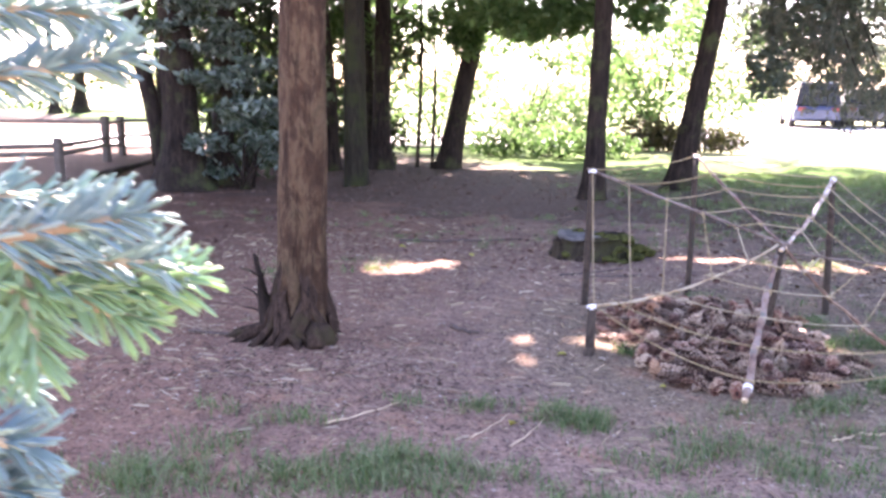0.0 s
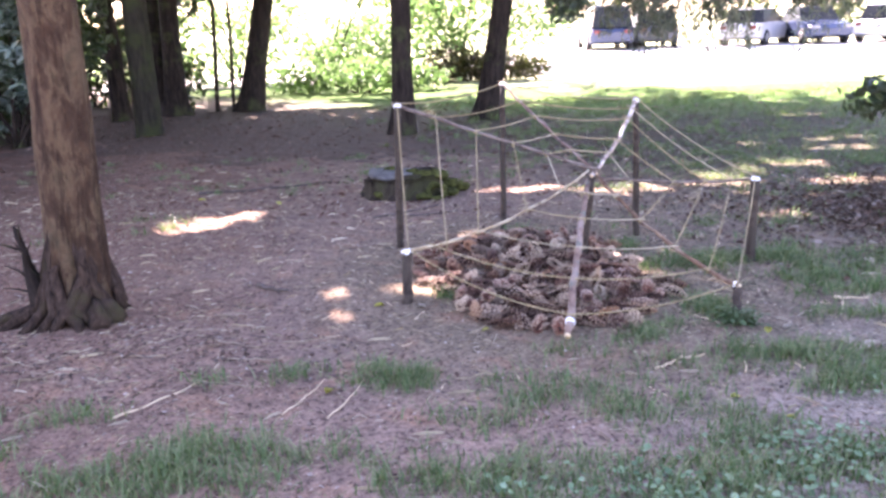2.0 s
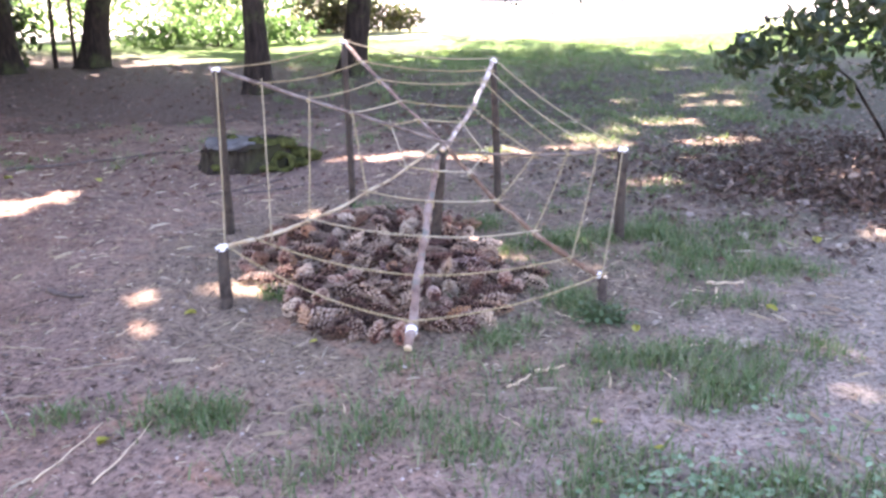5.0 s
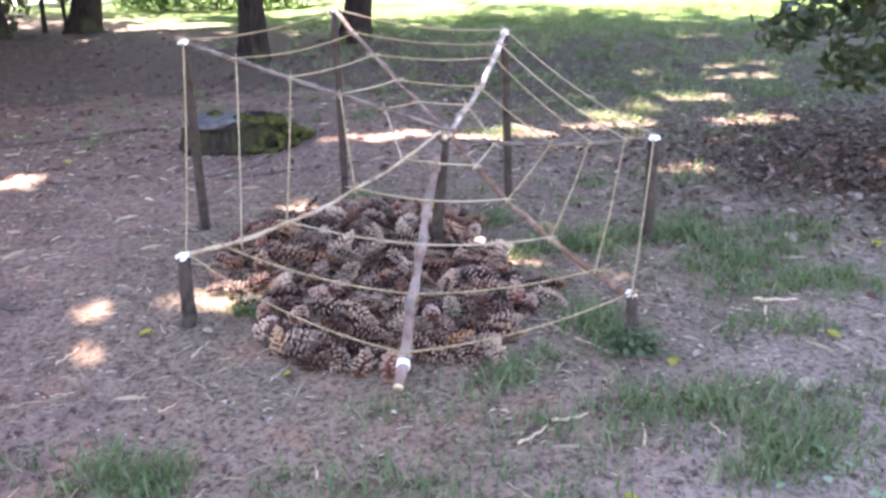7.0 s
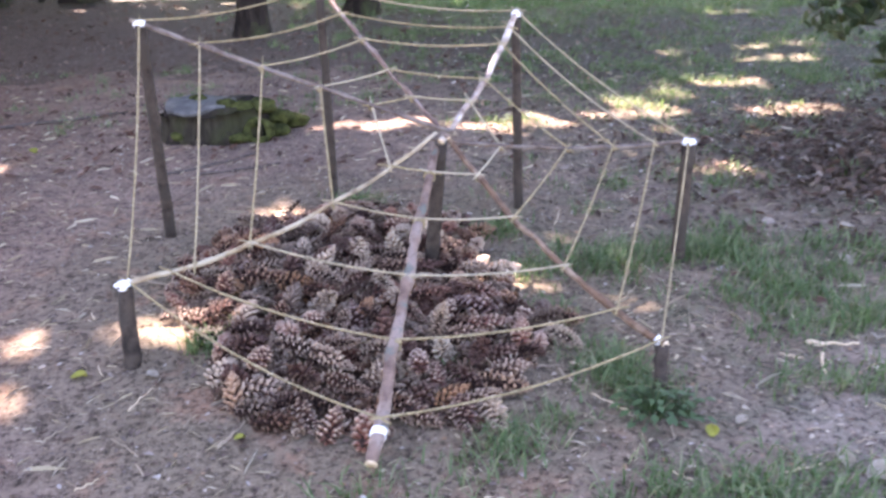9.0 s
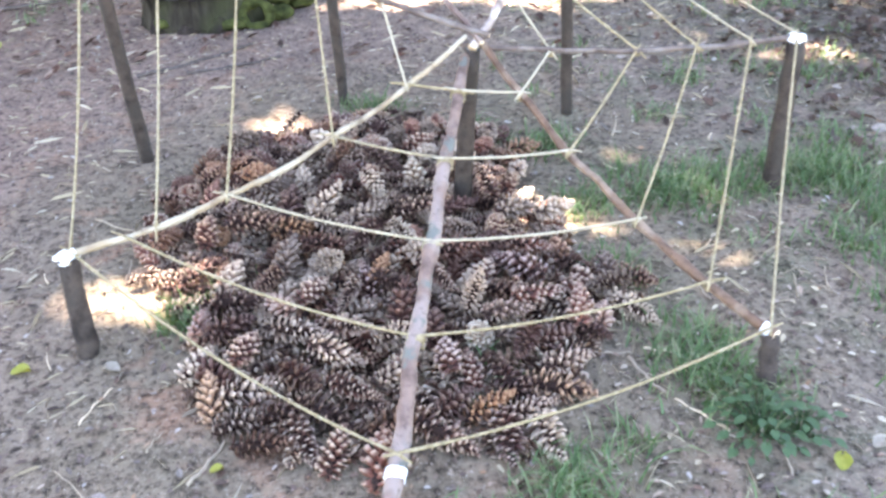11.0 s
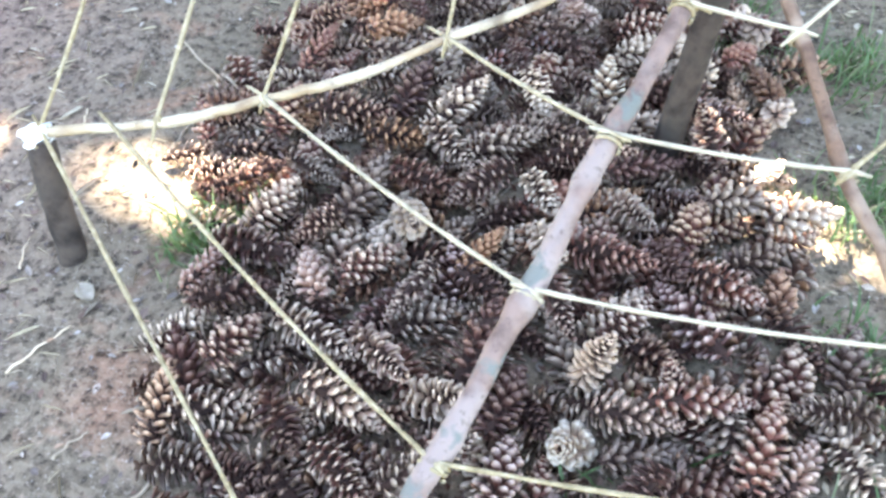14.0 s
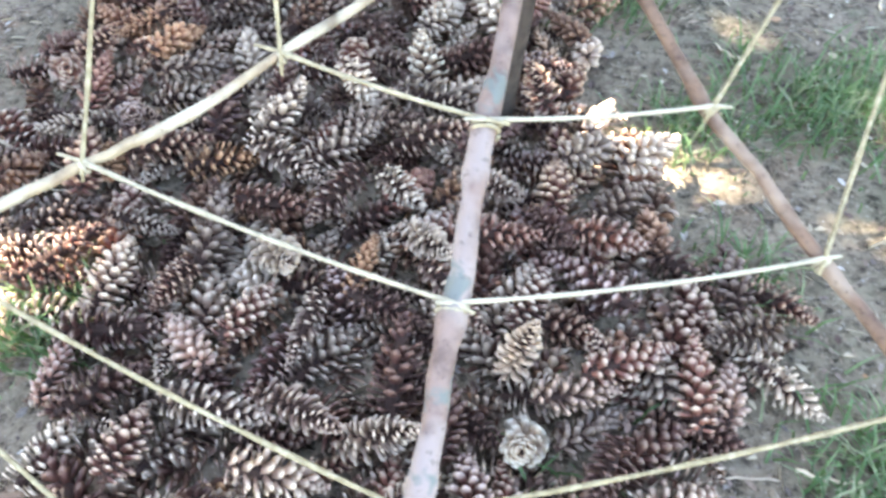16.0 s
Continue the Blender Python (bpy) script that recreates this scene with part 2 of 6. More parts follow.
def stick_material(name, light, dark, worn, lichen=None):
    m = Nodes(name)
    grain = m.noise(24, 5, 0.6)
    spots = m.noise(8, 3, 0.5)
    c = m.ramp(grain, (0.32, dark), (0.55, light), (0.75, tuple(min(1, v * 1.15) for v in light)))
    c = m.mix(m.ramp(spots, (0.48, 0.0), (0.58, 0.9)), c, worn)
    c = m.mix(m.ramp(m.noise(5.5, 4, 0.6), (0.60, 0.0), (0.68, 0.75)), c, tuple(v * 0.5 for v in dark))
    if lichen:
        c = m.mix(m.ramp(m.noise(9.5, 4, 0.6, m.stretch((1, 1, 1.6))), (0.57, 0.0), (0.62, 0.85)), c, lichen)
    c = m.mix(m.ramp(m.noise(70, 4, 0.7), (0.58, 0.0), (0.70, 0.6)), c, tuple(v * 0.45 for v in dark))
    m.bump(grain, 0.5, 0.003)
    return m.finish(c, 0.75, spec=0.25)


def twine_material():
    m = Nodes("twine")
    strand = m.cells(260, m.stretch((1, 1, 1)))
    n = m.noise(60, 4)
    c = m.ramp(n, (0.3, (0.20, 0.15, 0.078)), (0.55, (0.31, 0.245, 0.14)), (0.75, (0.43, 0.36, 0.235)))
    c = m.mix(m.ramp(m.piece(), (0.55, 0.0), (1.0, 0.5)), c, (0.52, 0.47, 0.37))
    m.bump(strand, 0.6, 0.002)
    return m.finish(c, 0.85, spec=0.2)


M_GROUND = ground_material()
M_BARK_A = flaky_bark()
M_ROOT = bark_material("root_bark", (0.082, 0.052, 0.038), (0.014, 0.009, 0.007), (0.048, 0.042, 0.02), 2.2, 0.3)
M_BARK = bark_material("dark_bark", (0.042, 0.031, 0.025), (0.010, 0.007, 0.006), (0.055, 0.07, 0.028), 1.0, 0.35)
M_BARK_MOSS = bark_material("mossy_bark", (0.036, 0.031, 0.022), (0.013, 0.011, 0.008), (0.030, 0.038, 0.014), 1.0, 0.6)
M_STUMP = bark_material("stump_bark", (0.050, 0.037, 0.029), (0.010, 0.007, 0.006), (0.045, 0.052, 0.018), 1.1, 0.45)
M_STUMP_TOP = plain_material("weathered_cut_wood", (0.058, 0.056, 0.053), (0.155, 0.15, 0.145), 14, 0.9, bump=0.4)
M_STUMP_WOOD = bark_material("weathered_stump_wood", (0.125, 0.108, 0.08), (0.036, 0.027, 0.019), (0.085, 0.092, 0.042), 1.3, 0.55)
M_MOSS = plain_material("moss", (0.010, 0.013, 0.006), (0.085, 0.090, 0.028), 22, 1.0, bump=0.9, spec=0.05)
M_CANOPY = leaf_material("canopy_leaf", [(0.05, 0.08, 0.03), (0.08, 0.12, 0.04), (0.10, 0.14, 0.05)], 0.15)
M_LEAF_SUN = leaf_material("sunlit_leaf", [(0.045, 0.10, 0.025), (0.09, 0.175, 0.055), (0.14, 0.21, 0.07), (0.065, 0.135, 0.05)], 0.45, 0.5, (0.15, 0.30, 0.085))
M_LEAF_DARK = leaf_material("holly_leaf", [(0.02, 0.035, 0.025), (0.06, 0.095, 0.075), (0.12, 0.17, 0.145), (0.22, 0.285, 0.25)], 0.2, 0.3)
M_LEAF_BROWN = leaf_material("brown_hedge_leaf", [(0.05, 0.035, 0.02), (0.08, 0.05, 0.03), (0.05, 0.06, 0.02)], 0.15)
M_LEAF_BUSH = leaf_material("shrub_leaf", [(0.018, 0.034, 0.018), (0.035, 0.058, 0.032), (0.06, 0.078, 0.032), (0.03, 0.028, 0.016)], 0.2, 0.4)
M_NEEDLE_FAR = leaf_material("conifer_bough", [(0.05, 0.075, 0.055), (0.08, 0.11, 0.08), (0.115, 0.125, 0.08)], 0.25, 0.6, (0.10, 0.14, 0.07))
M_BOUGH = leaf_material("hanging_bough", [(0.09, 0.115, 0.09), (0.14, 0.16, 0.12), (0.21, 0.185, 0.14)], 0.35, 0.6, (0.2, 0.22, 0.15))
M_NEEDLE = leaf_material("spruce_needle", [(0.15, 0.25, 0.255), (0.21, 0.32, 0.32), (0.29, 0.41, 0.38), (0.26, 0.40, 0.30)], 0.3, 0.5, (0.3, 0.42, 0.3))
M_NEEDLE_TIP = leaf_material("young_spruce_needle", [(0.24, 0.40, 0.19), (0.31, 0.48, 0.25), (0.26, 0.44, 0.28), (0.35, 0.50, 0.32)], 0.35, 0.5, (0.4, 0.6, 0.2))
M_GRASS = leaf_material("grass_blade", [(0.045, 0.092, 0.034), (0.090, 0.155, 0.056), (0.15, 0.23, 0.095), (0.32, 0.30, 0.18)], 0.3)
M_WEED = leaf_material("weed_leaf", [(0.022, 0.052, 0.022), (0.038, 0.080, 0.034), (0.065, 0.118, 0.05)], 0.25, 0.5)
M_CLOVER = leaf_material("clover_leaf", [(0.085, 0.165, 0.085), (0.165, 0.28, 0.155), (0.28, 0.41, 0.26)], 0.3, 0.45)
M_LITTER = litter_material("leaf_litter", [(0.07, 0.045, 0.036), (0.22, 0.16, 0.13), (0.11, 0.07, 0.054), (0.20, 0.12, 0.085), (0.33, 0.265, 0.215), (0.09, 0.065, 0.055), (0.27, 0.185, 0.13), (0.15, 0.12, 0.10), (0.54, 0.48, 0.41), (0.36, 0.20, 0.105)])
M_DEBRIS = litter_material("cone_debris", [(0.045, 0.022, 0.016), (0.17, 0.095, 0.068), (0.10, 0.043, 0.027), (0.36, 0.25, 0.19), (0.03, 0.017, 0.012)])
M_HEAP = litter_material("rotting_leaves", [(0.045, 0.027, 0.02), (0.14, 0.083, 0.06), (0.06, 0.04, 0.03), (0.24, 0.165, 0.125), (0.05, 0.035, 0.028), (0.18, 0.135, 0.108), (0.08, 0.063, 0.05), (0.42, 0.34, 0.28)])
M_PALE_LEAF = plain_material("pale_dead_leaf", (0.36, 0.30, 0.23), (0.68, 0.61, 0.49), 40, 0.85, bump=0.4)
M_YELLOW_LEAF = plain_material("yellowing_leaf", (0.34, 0.36, 0.06), (0.55, 0.50, 0.12), 40, 0.6, bump=0.3)
M_STRAW = litter_material("dry_straw", [(0.38, 0.30, 0.20), (0.56, 0.47, 0.32), (0.28, 0.20, 0.15), (0.68, 0.60, 0.46)])
M_DEADWOOD = plain_material("dead_twig", (0.05, 0.038, 0.032), (0.15, 0.115, 0.095), 40, 0.9, bump=0.5)
TINTS = ((0.52, 0.345, 0.21), (0.43, 0.315, 0.27), (0.39, 0.18, 0.10), (0.63, 0.47, 0.335), (0.33, 0.20, 0.135))
M_SCALE = cone_scale_material(tints=TINTS)
M_SCALE_OLD = cone_scale_material("old_cone_scale", (0.06, 0.025, 0.016), (0.20, 0.09, 0.055), (0.26, 0.15, 0.095), (0.52, 0.37, 0.25), tints=TINTS[:3], loose=True)
M_SCALE_PALE = cone_scale_material("bleached_cone_scale", (0.36, 0.24, 0.16), (0.46, 0.32, 0.22), (0.72, 0.58, 0.42), (0.86, 0.74, 0.57))
M_SCALE_RUST = cone_scale_material("rusty_cone_scale", (0.16, 0.060, 0.026), (0.24, 0.095, 0.042), (0.44, 0.21, 0.09), (0.58, 0.32, 0.15))
M_CORE = plain_material("cone_core", (0.018, 0.009, 0.007), (0.05, 0.024, 0.016), 80, 0.9)
M_POST = stick_material("weathered_post", (0.064, 0.047, 0.036), (0.020, 0.014, 0.011), (0.046, 0.037, 0.029))
M_ROD = stick_material("peeled_branch", (0.205, 0.135, 0.105), (0.105, 0.066, 0.052), (0.27, 0.205, 0.172), (0.125, 0.135, 0.115))
M_ROD_RED = stick_material("brown_branch", (0.155, 0.092, 0.058), (0.075, 0.042, 0.028), (0.26, 0.185, 0.13))
M_ROD_THIN = stick_material("tan_branch", (0.33, 0.25, 0.155), (0.20, 0.135, 0.085), (0.42, 0.36, 0.26))
M_ROD_PALE = stick_material("pale_peeled_branch", (0.38, 0.30, 0.25), (0.22, 0.16, 0.13), (0.62, 0.56, 0.50))
M_ROD_GREY = stick_material("grey_branch", (0.15, 0.112, 0.09), (0.07, 0.05, 0.042), (0.20, 0.165, 0.14))
M_CUT = plain_material("fresh_cut_wood", (0.55, 0.40, 0.24), (0.75, 0.60, 0.42), 60, 0.7)
M_TAPE = plain_material("white_tape", (0.72, 0.72, 0.72), (0.86, 0.86, 0.85), 30, 0.45)
M_TWINE = twine_material()
M_FENCE = plain_material("weathered_fence_wood", (0.06, 0.052, 0.045), (0.16, 0.14, 0.12), 12, 0.9, bump=0.4, stretch=(1, 1, 6))
M_ROAD = plain_material("pale_gravel", (0.34, 0.33, 0.31), (0.52, 0.50, 0.47), 9, 0.95, bump=0.4)
M_TYRE = plain_material("tyre_rubber", (0.015, 0.015, 0.016), (0.03, 0.03, 0.03), 20, 0.8)
M_RIM = plain_material("alloy_rim", (0.2, 0.2, 0.21), (0.3, 0.3, 0.3), 20, 0.4, 0.6)
M_CAR_BLUE = plain_material("dark_blue_paint", (0.04, 0.055, 0.105), (0.05, 0.068, 0.125), 3, 0.25, 0.2, spec=0.5)
M_CAR_SILVER = plain_material("silver_paint", (0.42, 0.43, 0.45), (0.5, 0.51, 0.53), 3, 0.3, 0.35, spec=0.5)
M_CAR_WHITE = plain_material("white_paint", (0.72, 0.73, 0.74), (0.8, 0.8, 0.8), 3, 0.3, spec=0.5)
M_CAR_GREY = plain_material("dark_grey_paint", (0.05, 0.055, 0.07), (0.07, 0.075, 0.09), 3, 0.3, 0.3, spec=0.5)
M_CARGLASS = plain_material("car_window", (0.01, 0.012, 0.014), (0.02, 0.022, 0.025), 3, 0.3, spec=0.2)
M_LAMP = plain_material("lamp_glass", (0.16, 0.03, 0.025), (0.22, 0.05, 0.04), 5, 0.2)


# ---- building helpers ----
rng = np.random.default_rng(7)


def gz(x, y):
    """The ground's height."""
    return (0.012 * np.sin(1.7 * x + 0.3) * np.cos(2.1 * y + 1.0) + 0.006 * np.sin(5.1 * x + 2.0 * y) + 0.004 * np.sin(9.0 * x - 7.0 * y)
            + 0.003 * np.sin(23.0 * x + 4.0) * np.sin(19.0 * y))


def mesh_from(name, verts, faces, material, smooth=True):
    me = bpy.data.meshes.new(name)
    me.from_pydata(verts.tolist() if isinstance(verts, np.ndarray) else verts, [], faces.tolist() if isinstance(faces, np.ndarray) else faces)
    me.materials.append(material)
    if smooth:
        me.polygons.foreach_set("use_smooth", [True] * len(me.polygons))
    me.update()
    return me


def child(ob, parent):
    if parent is not None:
        ob.parent = parent
    return ob


def part(name, bm, material, parent, label="", smooth=True):
    """A bmesh as one mesh object under a thing or a part; its coordinates are the thing's own."""
    me = bpy.data.meshes.new(name)
    bm.to_mesh(me)
    bm.free()
    for mat in (material if isinstance(material, (list, tuple)) else [material]):
        me.materials.append(mat)
    if smooth:
        me.polygons.foreach_set("use_smooth", [True] * len(me.polygons))
    ob = child(new(name, me), parent)
    return tagged(ob, label)


def empty(name, x, y, z=0.0, turn=0.0, **tags):
    ob = new(name)
    ob.empty_display_size = 0.1
    ob.matrix_basis = pose(x, y, z, 0, 0, turn)
    return tagged(ob, **tags)


def frames_along(pts):
    """Two cross directions at each point of a line."""
    pts = [Vector(p) for p in pts]
    out, side = [], None
    for i in range(len(pts)):
        way = (pts[min(i + 1, len(pts) - 1)] - pts[max(i - 1, 0)]).normalized()
        if side is None:
            side = way.cross(Vector((0, 0, 1)) if abs(way.z) < 0.9 else Vector((1, 0, 0))).normalized()
        side = (side - way * side.dot(way)).normalized()
        out.append((side.copy(), way.cross(side)))
    return out


def tube(bm, pts, radii, seg=8, rough=0.0, seed=0.0, ridges=None, cap_index=0):
    """A tapered round bar along a line, uneven by rough."""
    rings = []
    for i, (p, (a, b)) in enumerate(zip(pts, frames_along(pts))):
        r = radii[i] if isinstance(radii, (list, tuple)) else radii
        ring = []
        for k in range(seg):
            th = 2 * math.pi * k / seg
            rr = r * (1 + rough * noise.noise(Vector((math.cos(th) * 1.3 + seed, math.sin(th) * 1.3, i * 0.55 + seed))))
            if ridges:
                rr *= ridges(th, i)
            ring.append(bm.verts.new(Vector(p) + (a * math.cos(th) + b * math.sin(th)) * rr))
        rings.append(ring)
    for lo, hi in zip(rings, rings[1:]):
        for k in range(seg):
            bm.faces.new((lo[k], lo[(k + 1) % seg], hi[(k + 1) % seg], hi[k]))
    for ring, flip in ((rings[0], True), (rings[-1], False)):
        f = bm.faces.new(ring[::-1] if flip else ring)
        f.material_index = cap_index
        f.smooth = False
    return rings


def box(bm, x0, y0, z0, x1, y1, z1, bevel=0.0):
    vs = [bm.verts.new((x, y, z)) for x in (x0, x1) for y in (y0, y1) for z in (z0, z1)]
    fs = [bm.faces.new([vs[i] for i in q]) for q in ((0, 1, 3, 2), (4, 6, 7, 5), (0, 4, 5, 1), (2, 3, 7, 6), (0, 2, 6, 4), (1, 5, 7, 3))]
    if bevel:
        edges = {e for f in fs for e in f.edges}
        bmesh.ops.bevel(bm, geom=list(edges), offset=bevel, segments=2, affect="EDGES")


def leaves(name, pts, size, material, parent, label="", flat=0.5, slim=0.5, up=None, kind="", droop=0.0):
    """Many small folded leaves at the points given, as one mesh."""
    n = len(pts)
    nrm = rng.normal(size=(n, 3))
    nrm /= np.linalg.norm(nrm, axis=1)[:, None]
    base = np.array(up if up is not None else (0, 0, 1.0))
    nrm = nrm * (1 - flat) + base * flat
    nrm /= np.linalg.norm(nrm, axis=1)[:, None]
    way = rng.normal(size=(n, 3))
    way[:, 2] -= droop
    way -= nrm * (way * nrm).sum(1)[:, None]
    way /= np.linalg.norm(way, axis=1)[:, None] + 1e-9
    side = np.cross(nrm, way)
    s = (size * rng.uniform(0.6, 1.35, n))[:, None]
    w = s * slim * rng.uniform(0.8, 1.2, n)[:, None]
    v = np.empty((n, 6, 3))
    v[:, 0] = pts - way * s * 0.5
    v[:, 1] = pts - way * s * 0.12 + side * w * 0.5 + nrm * s * 0.06
    v[:, 2] = pts + way * s * 0.28 + side * w * 0.36 + nrm * s * 0.03
    v[:, 3] = pts + way * s * 0.5 - nrm * s * 0.10
    v[:, 4] = pts + way * s * 0.28 - side * w * 0.36 + nrm * s * 0.03
    v[:, 5] = pts - way * s * 0.12 - side * w * 0.5 + nrm * s * 0.06
    i = (np.arange(n) * 6)[:, None]
    f = np.concatenate([i + [0, 1, 2, 3], i + [0, 3, 4, 5]])
    ob = child(new(name, mesh_from(name, v.reshape(-1, 3), f, material, False)), parent)
    return tagged(ob, label, kind=kind)


def blob_points(clumps, n, shell=0.55):
    """Points spread through ellipsoid clumps (x, y, z, rx, ry, rz), thicker to the outside."""
    vol = np.array([c[3] * c[4] * c[5] for c in clumps]) ** 0.75
    pick = rng.choice(len(clumps), n, p=vol / vol.sum())
    c = np.array(clumps)[pick]
    d = rng.normal(size=(n, 3))
    d /= np.linalg.norm(d, axis=1)[:, None]
    r = rng.uniform(shell ** 3, 1.0, n) ** (1 / 3) * (1 + 0.12 * rng.normal(size=n))
    return c[:, :3] + d * r[:, None] * c[:, 3:]


# ---- the ground ----
def spread(lo, hi, step, far):
    inner = np.arange(lo, hi + step / 2, step)
    out, d = [], step
    while sum(out) < far:
        d *= 1.35
        out.append(d)
    steps = np.cumsum(out)
    return np.concatenate([lo - steps[::-1], inner, hi + steps])


gx, gy = spread(-3.0, 6.0, 0.05, 900), spread(0.5, 9.5, 0.05, 900)
X, Y = np.meshgrid(gx, gy)
near = np.clip(1 - np.hypot(X - 2, Y - 5) / 40, 0, 1)
Z = gz(X, Y) * np.clip(near * 3, 0, 1)
nx, ny = len(gx), len(gy)
idx = np.arange(nx * ny).reshape(ny, nx)
quads = np.stack([idx[:-1, :-1], idx[:-1, 1:], idx[1:, 1:], idx[1:, :-1]], -1).reshape(-1, 4)
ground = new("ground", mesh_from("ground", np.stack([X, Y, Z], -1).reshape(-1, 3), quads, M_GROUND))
tagged(ground, "bare brown woodland floor with litter, lawn beyond the trees", "ground", kind="structure")

bm = bmesh.new()
road_line = [(-60, 23.5), (-20, 20.0), (-12, 18.6), (-6, 20.5), (3, 22.5), (8, 21.5), (18, 20.5), (60, 22.0)]
lo = [bm.verts.new((x, y, 0.02)) for x, y in road_line]
hi = [bm.verts.new((x, y + (5.5 if x < 4 else 17.0), 0.02)) for x, y in road_line]
lo_b = [bm.verts.new((x, y, -0.05)) for x, y in road_line]
for i in range(len(lo) - 1):
    bm.faces.new((lo[i], lo[i + 1], hi[i + 1], hi[i]))
    bm.faces.new((lo_b[i], lo_b[i + 1], lo[i + 1], lo[i]))
tagged(part("road", bm, M_ROAD, None, "pale sunlit gravel drive and parking area", smooth=False), category="drive", kind="structure")


# ---- trees ----
def tree(x, y, r, top, lean=(0, 0), bark=None, flare=1.6, label="", bend=0.0, rise=1.6, limbs=4, seg=20, name="tree", group="", flutes=0.0):
    """A trunk with a flared, ridged foot and some limbs high up."""
    t = empty(name, x, y, 0.0, label=label, category="tree", group=group)
    seed = x * 3.1 + y * 1.7
    n = 26
    pts, radii = [], []
    for i in range(n):
        h = top * (i / (n - 1)) ** 1.6
        pts.append((lean[0] * h + bend * math.sin(h * 0.9) * min(1, h), lean[1] * h, h - 0.06))
        radii.append(r * (1 - 0.55 * h / top) * (1 + (flare - 1) * math.exp(-h / (r * rise))))
    hs = [p[2] for p in pts]

    def ridges(th, i):
        amp = 0.05 + 0.22 * math.exp(-max(0, hs[i]) / (r * 1.8)) * (flare - 1)
        deep = flutes * 0.16 * math.exp(-max(0, hs[i] - 0.05) / 0.45) * (abs(math.sin(th * 5.5 + 0.4 * math.sin(hs[i] * 5) + seed)) ** 0.7 - 0.7)
        return 1 + amp * (math.sin(th * 5 + seed) + 0.6 * math.sin(th * 9 + seed * 2)) * 0.6 + deep

    bm = bmesh.new()
    tube(bm, pts, radii, seg, 0.10, seed, ridges)
    part("trunk", bm, bark or M_BARK, t)
    for k in range(limbs):
        th = seed + k * 2.4
        h = top * (0.5 + 0.12 * k)
        base = Vector((lean[0] * h, lean[1] * h, h))
        length = 2.2 + 0.8 * math.sin(seed + k)
        out = Vector((math.cos(th), math.sin(th), 0.55)) * length
        bm = bmesh.new()
        tube(bm, [base + out * s + Vector((0, 0, 0.25 * math.sin(s * 3))) for s in (0, 0.3, 0.65, 1.0)], [r * 0.32, r * 0.24, r * 0.15, r * 0.06], 8, 0.1, seed)
        part("limb", bm, bark or M_BARK, t)
    return t


T = {}
T["A"] = tree(-0.60, 4.63, 0.149, 9.0, (0.03, 0.0), M_BARK_A, 1.35, "reddish-brown conifer trunk with flared roots and a broken stub", rise=0.9, seg=72, name="conifer", flutes=1.7)
T["B"] = tree(-4.78, 11.6, 0.26, 9.0, (-0.03, 0.03), M_BARK, 2.0, "dark old tree trunk with ivy in the shade")
T["B2"] = tree(-5.0, 11.6, 0.125, 8.0, (-0.2, 0.02), M_BARK, 1.5, "dark slanting stem beside an old tree")
T["B3"] = tree(-4.42, 12.1, 0.17, 8.5, (0.05, 0.03), M_BARK, 1.5, "dark stem of an old tree group")
T["C0"] = tree(-3.4, 14.6, 0.14, 8.5, (-0.06, 0.0), M_BARK, 1.5, "slim dark tree trunk leaning slightly", bend=0.05)
T["C1"] = tree(-2.38, 12.45, 0.18, 9.5, (0.0, 0.0), M_BARK_MOSS, 1.2, "straight mossy grey-green tree trunk")
T["C3"] = tree(-2.95, 15.5, 0.15, 9.0, (-0.02, 0.0), M_BARK, 1.3, "dark tree trunk in a close group")
T["C2"] = tree(-2.63, 15.15, 0.165, 10.0, (0.02, 0.0), M_BARK, 1.8, "thick dark tree trunk with spreading foot")
T["D"] = tree(-1.47, 15.6, 0.195, 9.5, (0.20, 0.0), M_BARK, 1.6, "dark tree trunk leaning over the clearing")
T["E"] = tree(1.21, 11.6, 0.145, 9.5, (0.02, 0.0), M_BARK, 1.5, "slim upright dark tree trunk with mossy foot")
T["F"] = tree(2.47, 13.0, 0.17, 9.5, (0.16, 0.0), M_BARK, 1.5, "dark furrowed tree trunk leaning sideways")
tree(-2.06, 15.7, 0.04, 6.0, (0.02, 0), M_BARK, 1.3, "thin bare sapling stem", limbs=2, seg=8, name="sapling", bend=0.04)
tree(-1.84, 16.1, 0.035, 6.0, (0.0, 0), M_BARK, 1.3, "thin bare sapling stem", limbs=2, seg=8, name="sapling", bend=0.05)
# three added trees, out of view, that only carry shade leaves
T["G"] = tree(9.5, 7.5, 0.22, 9.5, (0, 0), M_BARK, 1.5, "unseen added tree trunk that carries shade leaves")
T["H"] = tree(-8.5, 5.0, 0.22, 9.5, (0, 0), M_BARK, 1.5, "unseen added tree trunk that carries shade leaves")
T["K"] = tree(2.5, -4.5, 0.22, 9.5, (0, 0), M_BARK, 1.5, "unseen added tree trunk that carries shade leaves")
tree(-25.71, 39.8, 0.20, 10, (0, 0), M_BARK, 2.2, "brown trunk of a lawn tree")
tree(-25.34, 41.6, 0.29, 10, (0, 0), M_BARK, 1.7, "thick brown trunk of a lawn tree")

# the broken stub and a cut burl at the foot of the reddish trunk
bm = bmesh.new()
tube(bm, [(-0.16, -0.03, 0.02), (-0.20, -0.05, 0.16), (-0.222, -0.05, 0.28), (-0.228, -0.06, 0.38), (-0.25, -0.06, 0.47), (-0.262, -0.06, 0.52)], [0.085, 0.05, 0.034, 0.022, 0.015, 0.006], 12, 0.7, 3.0)
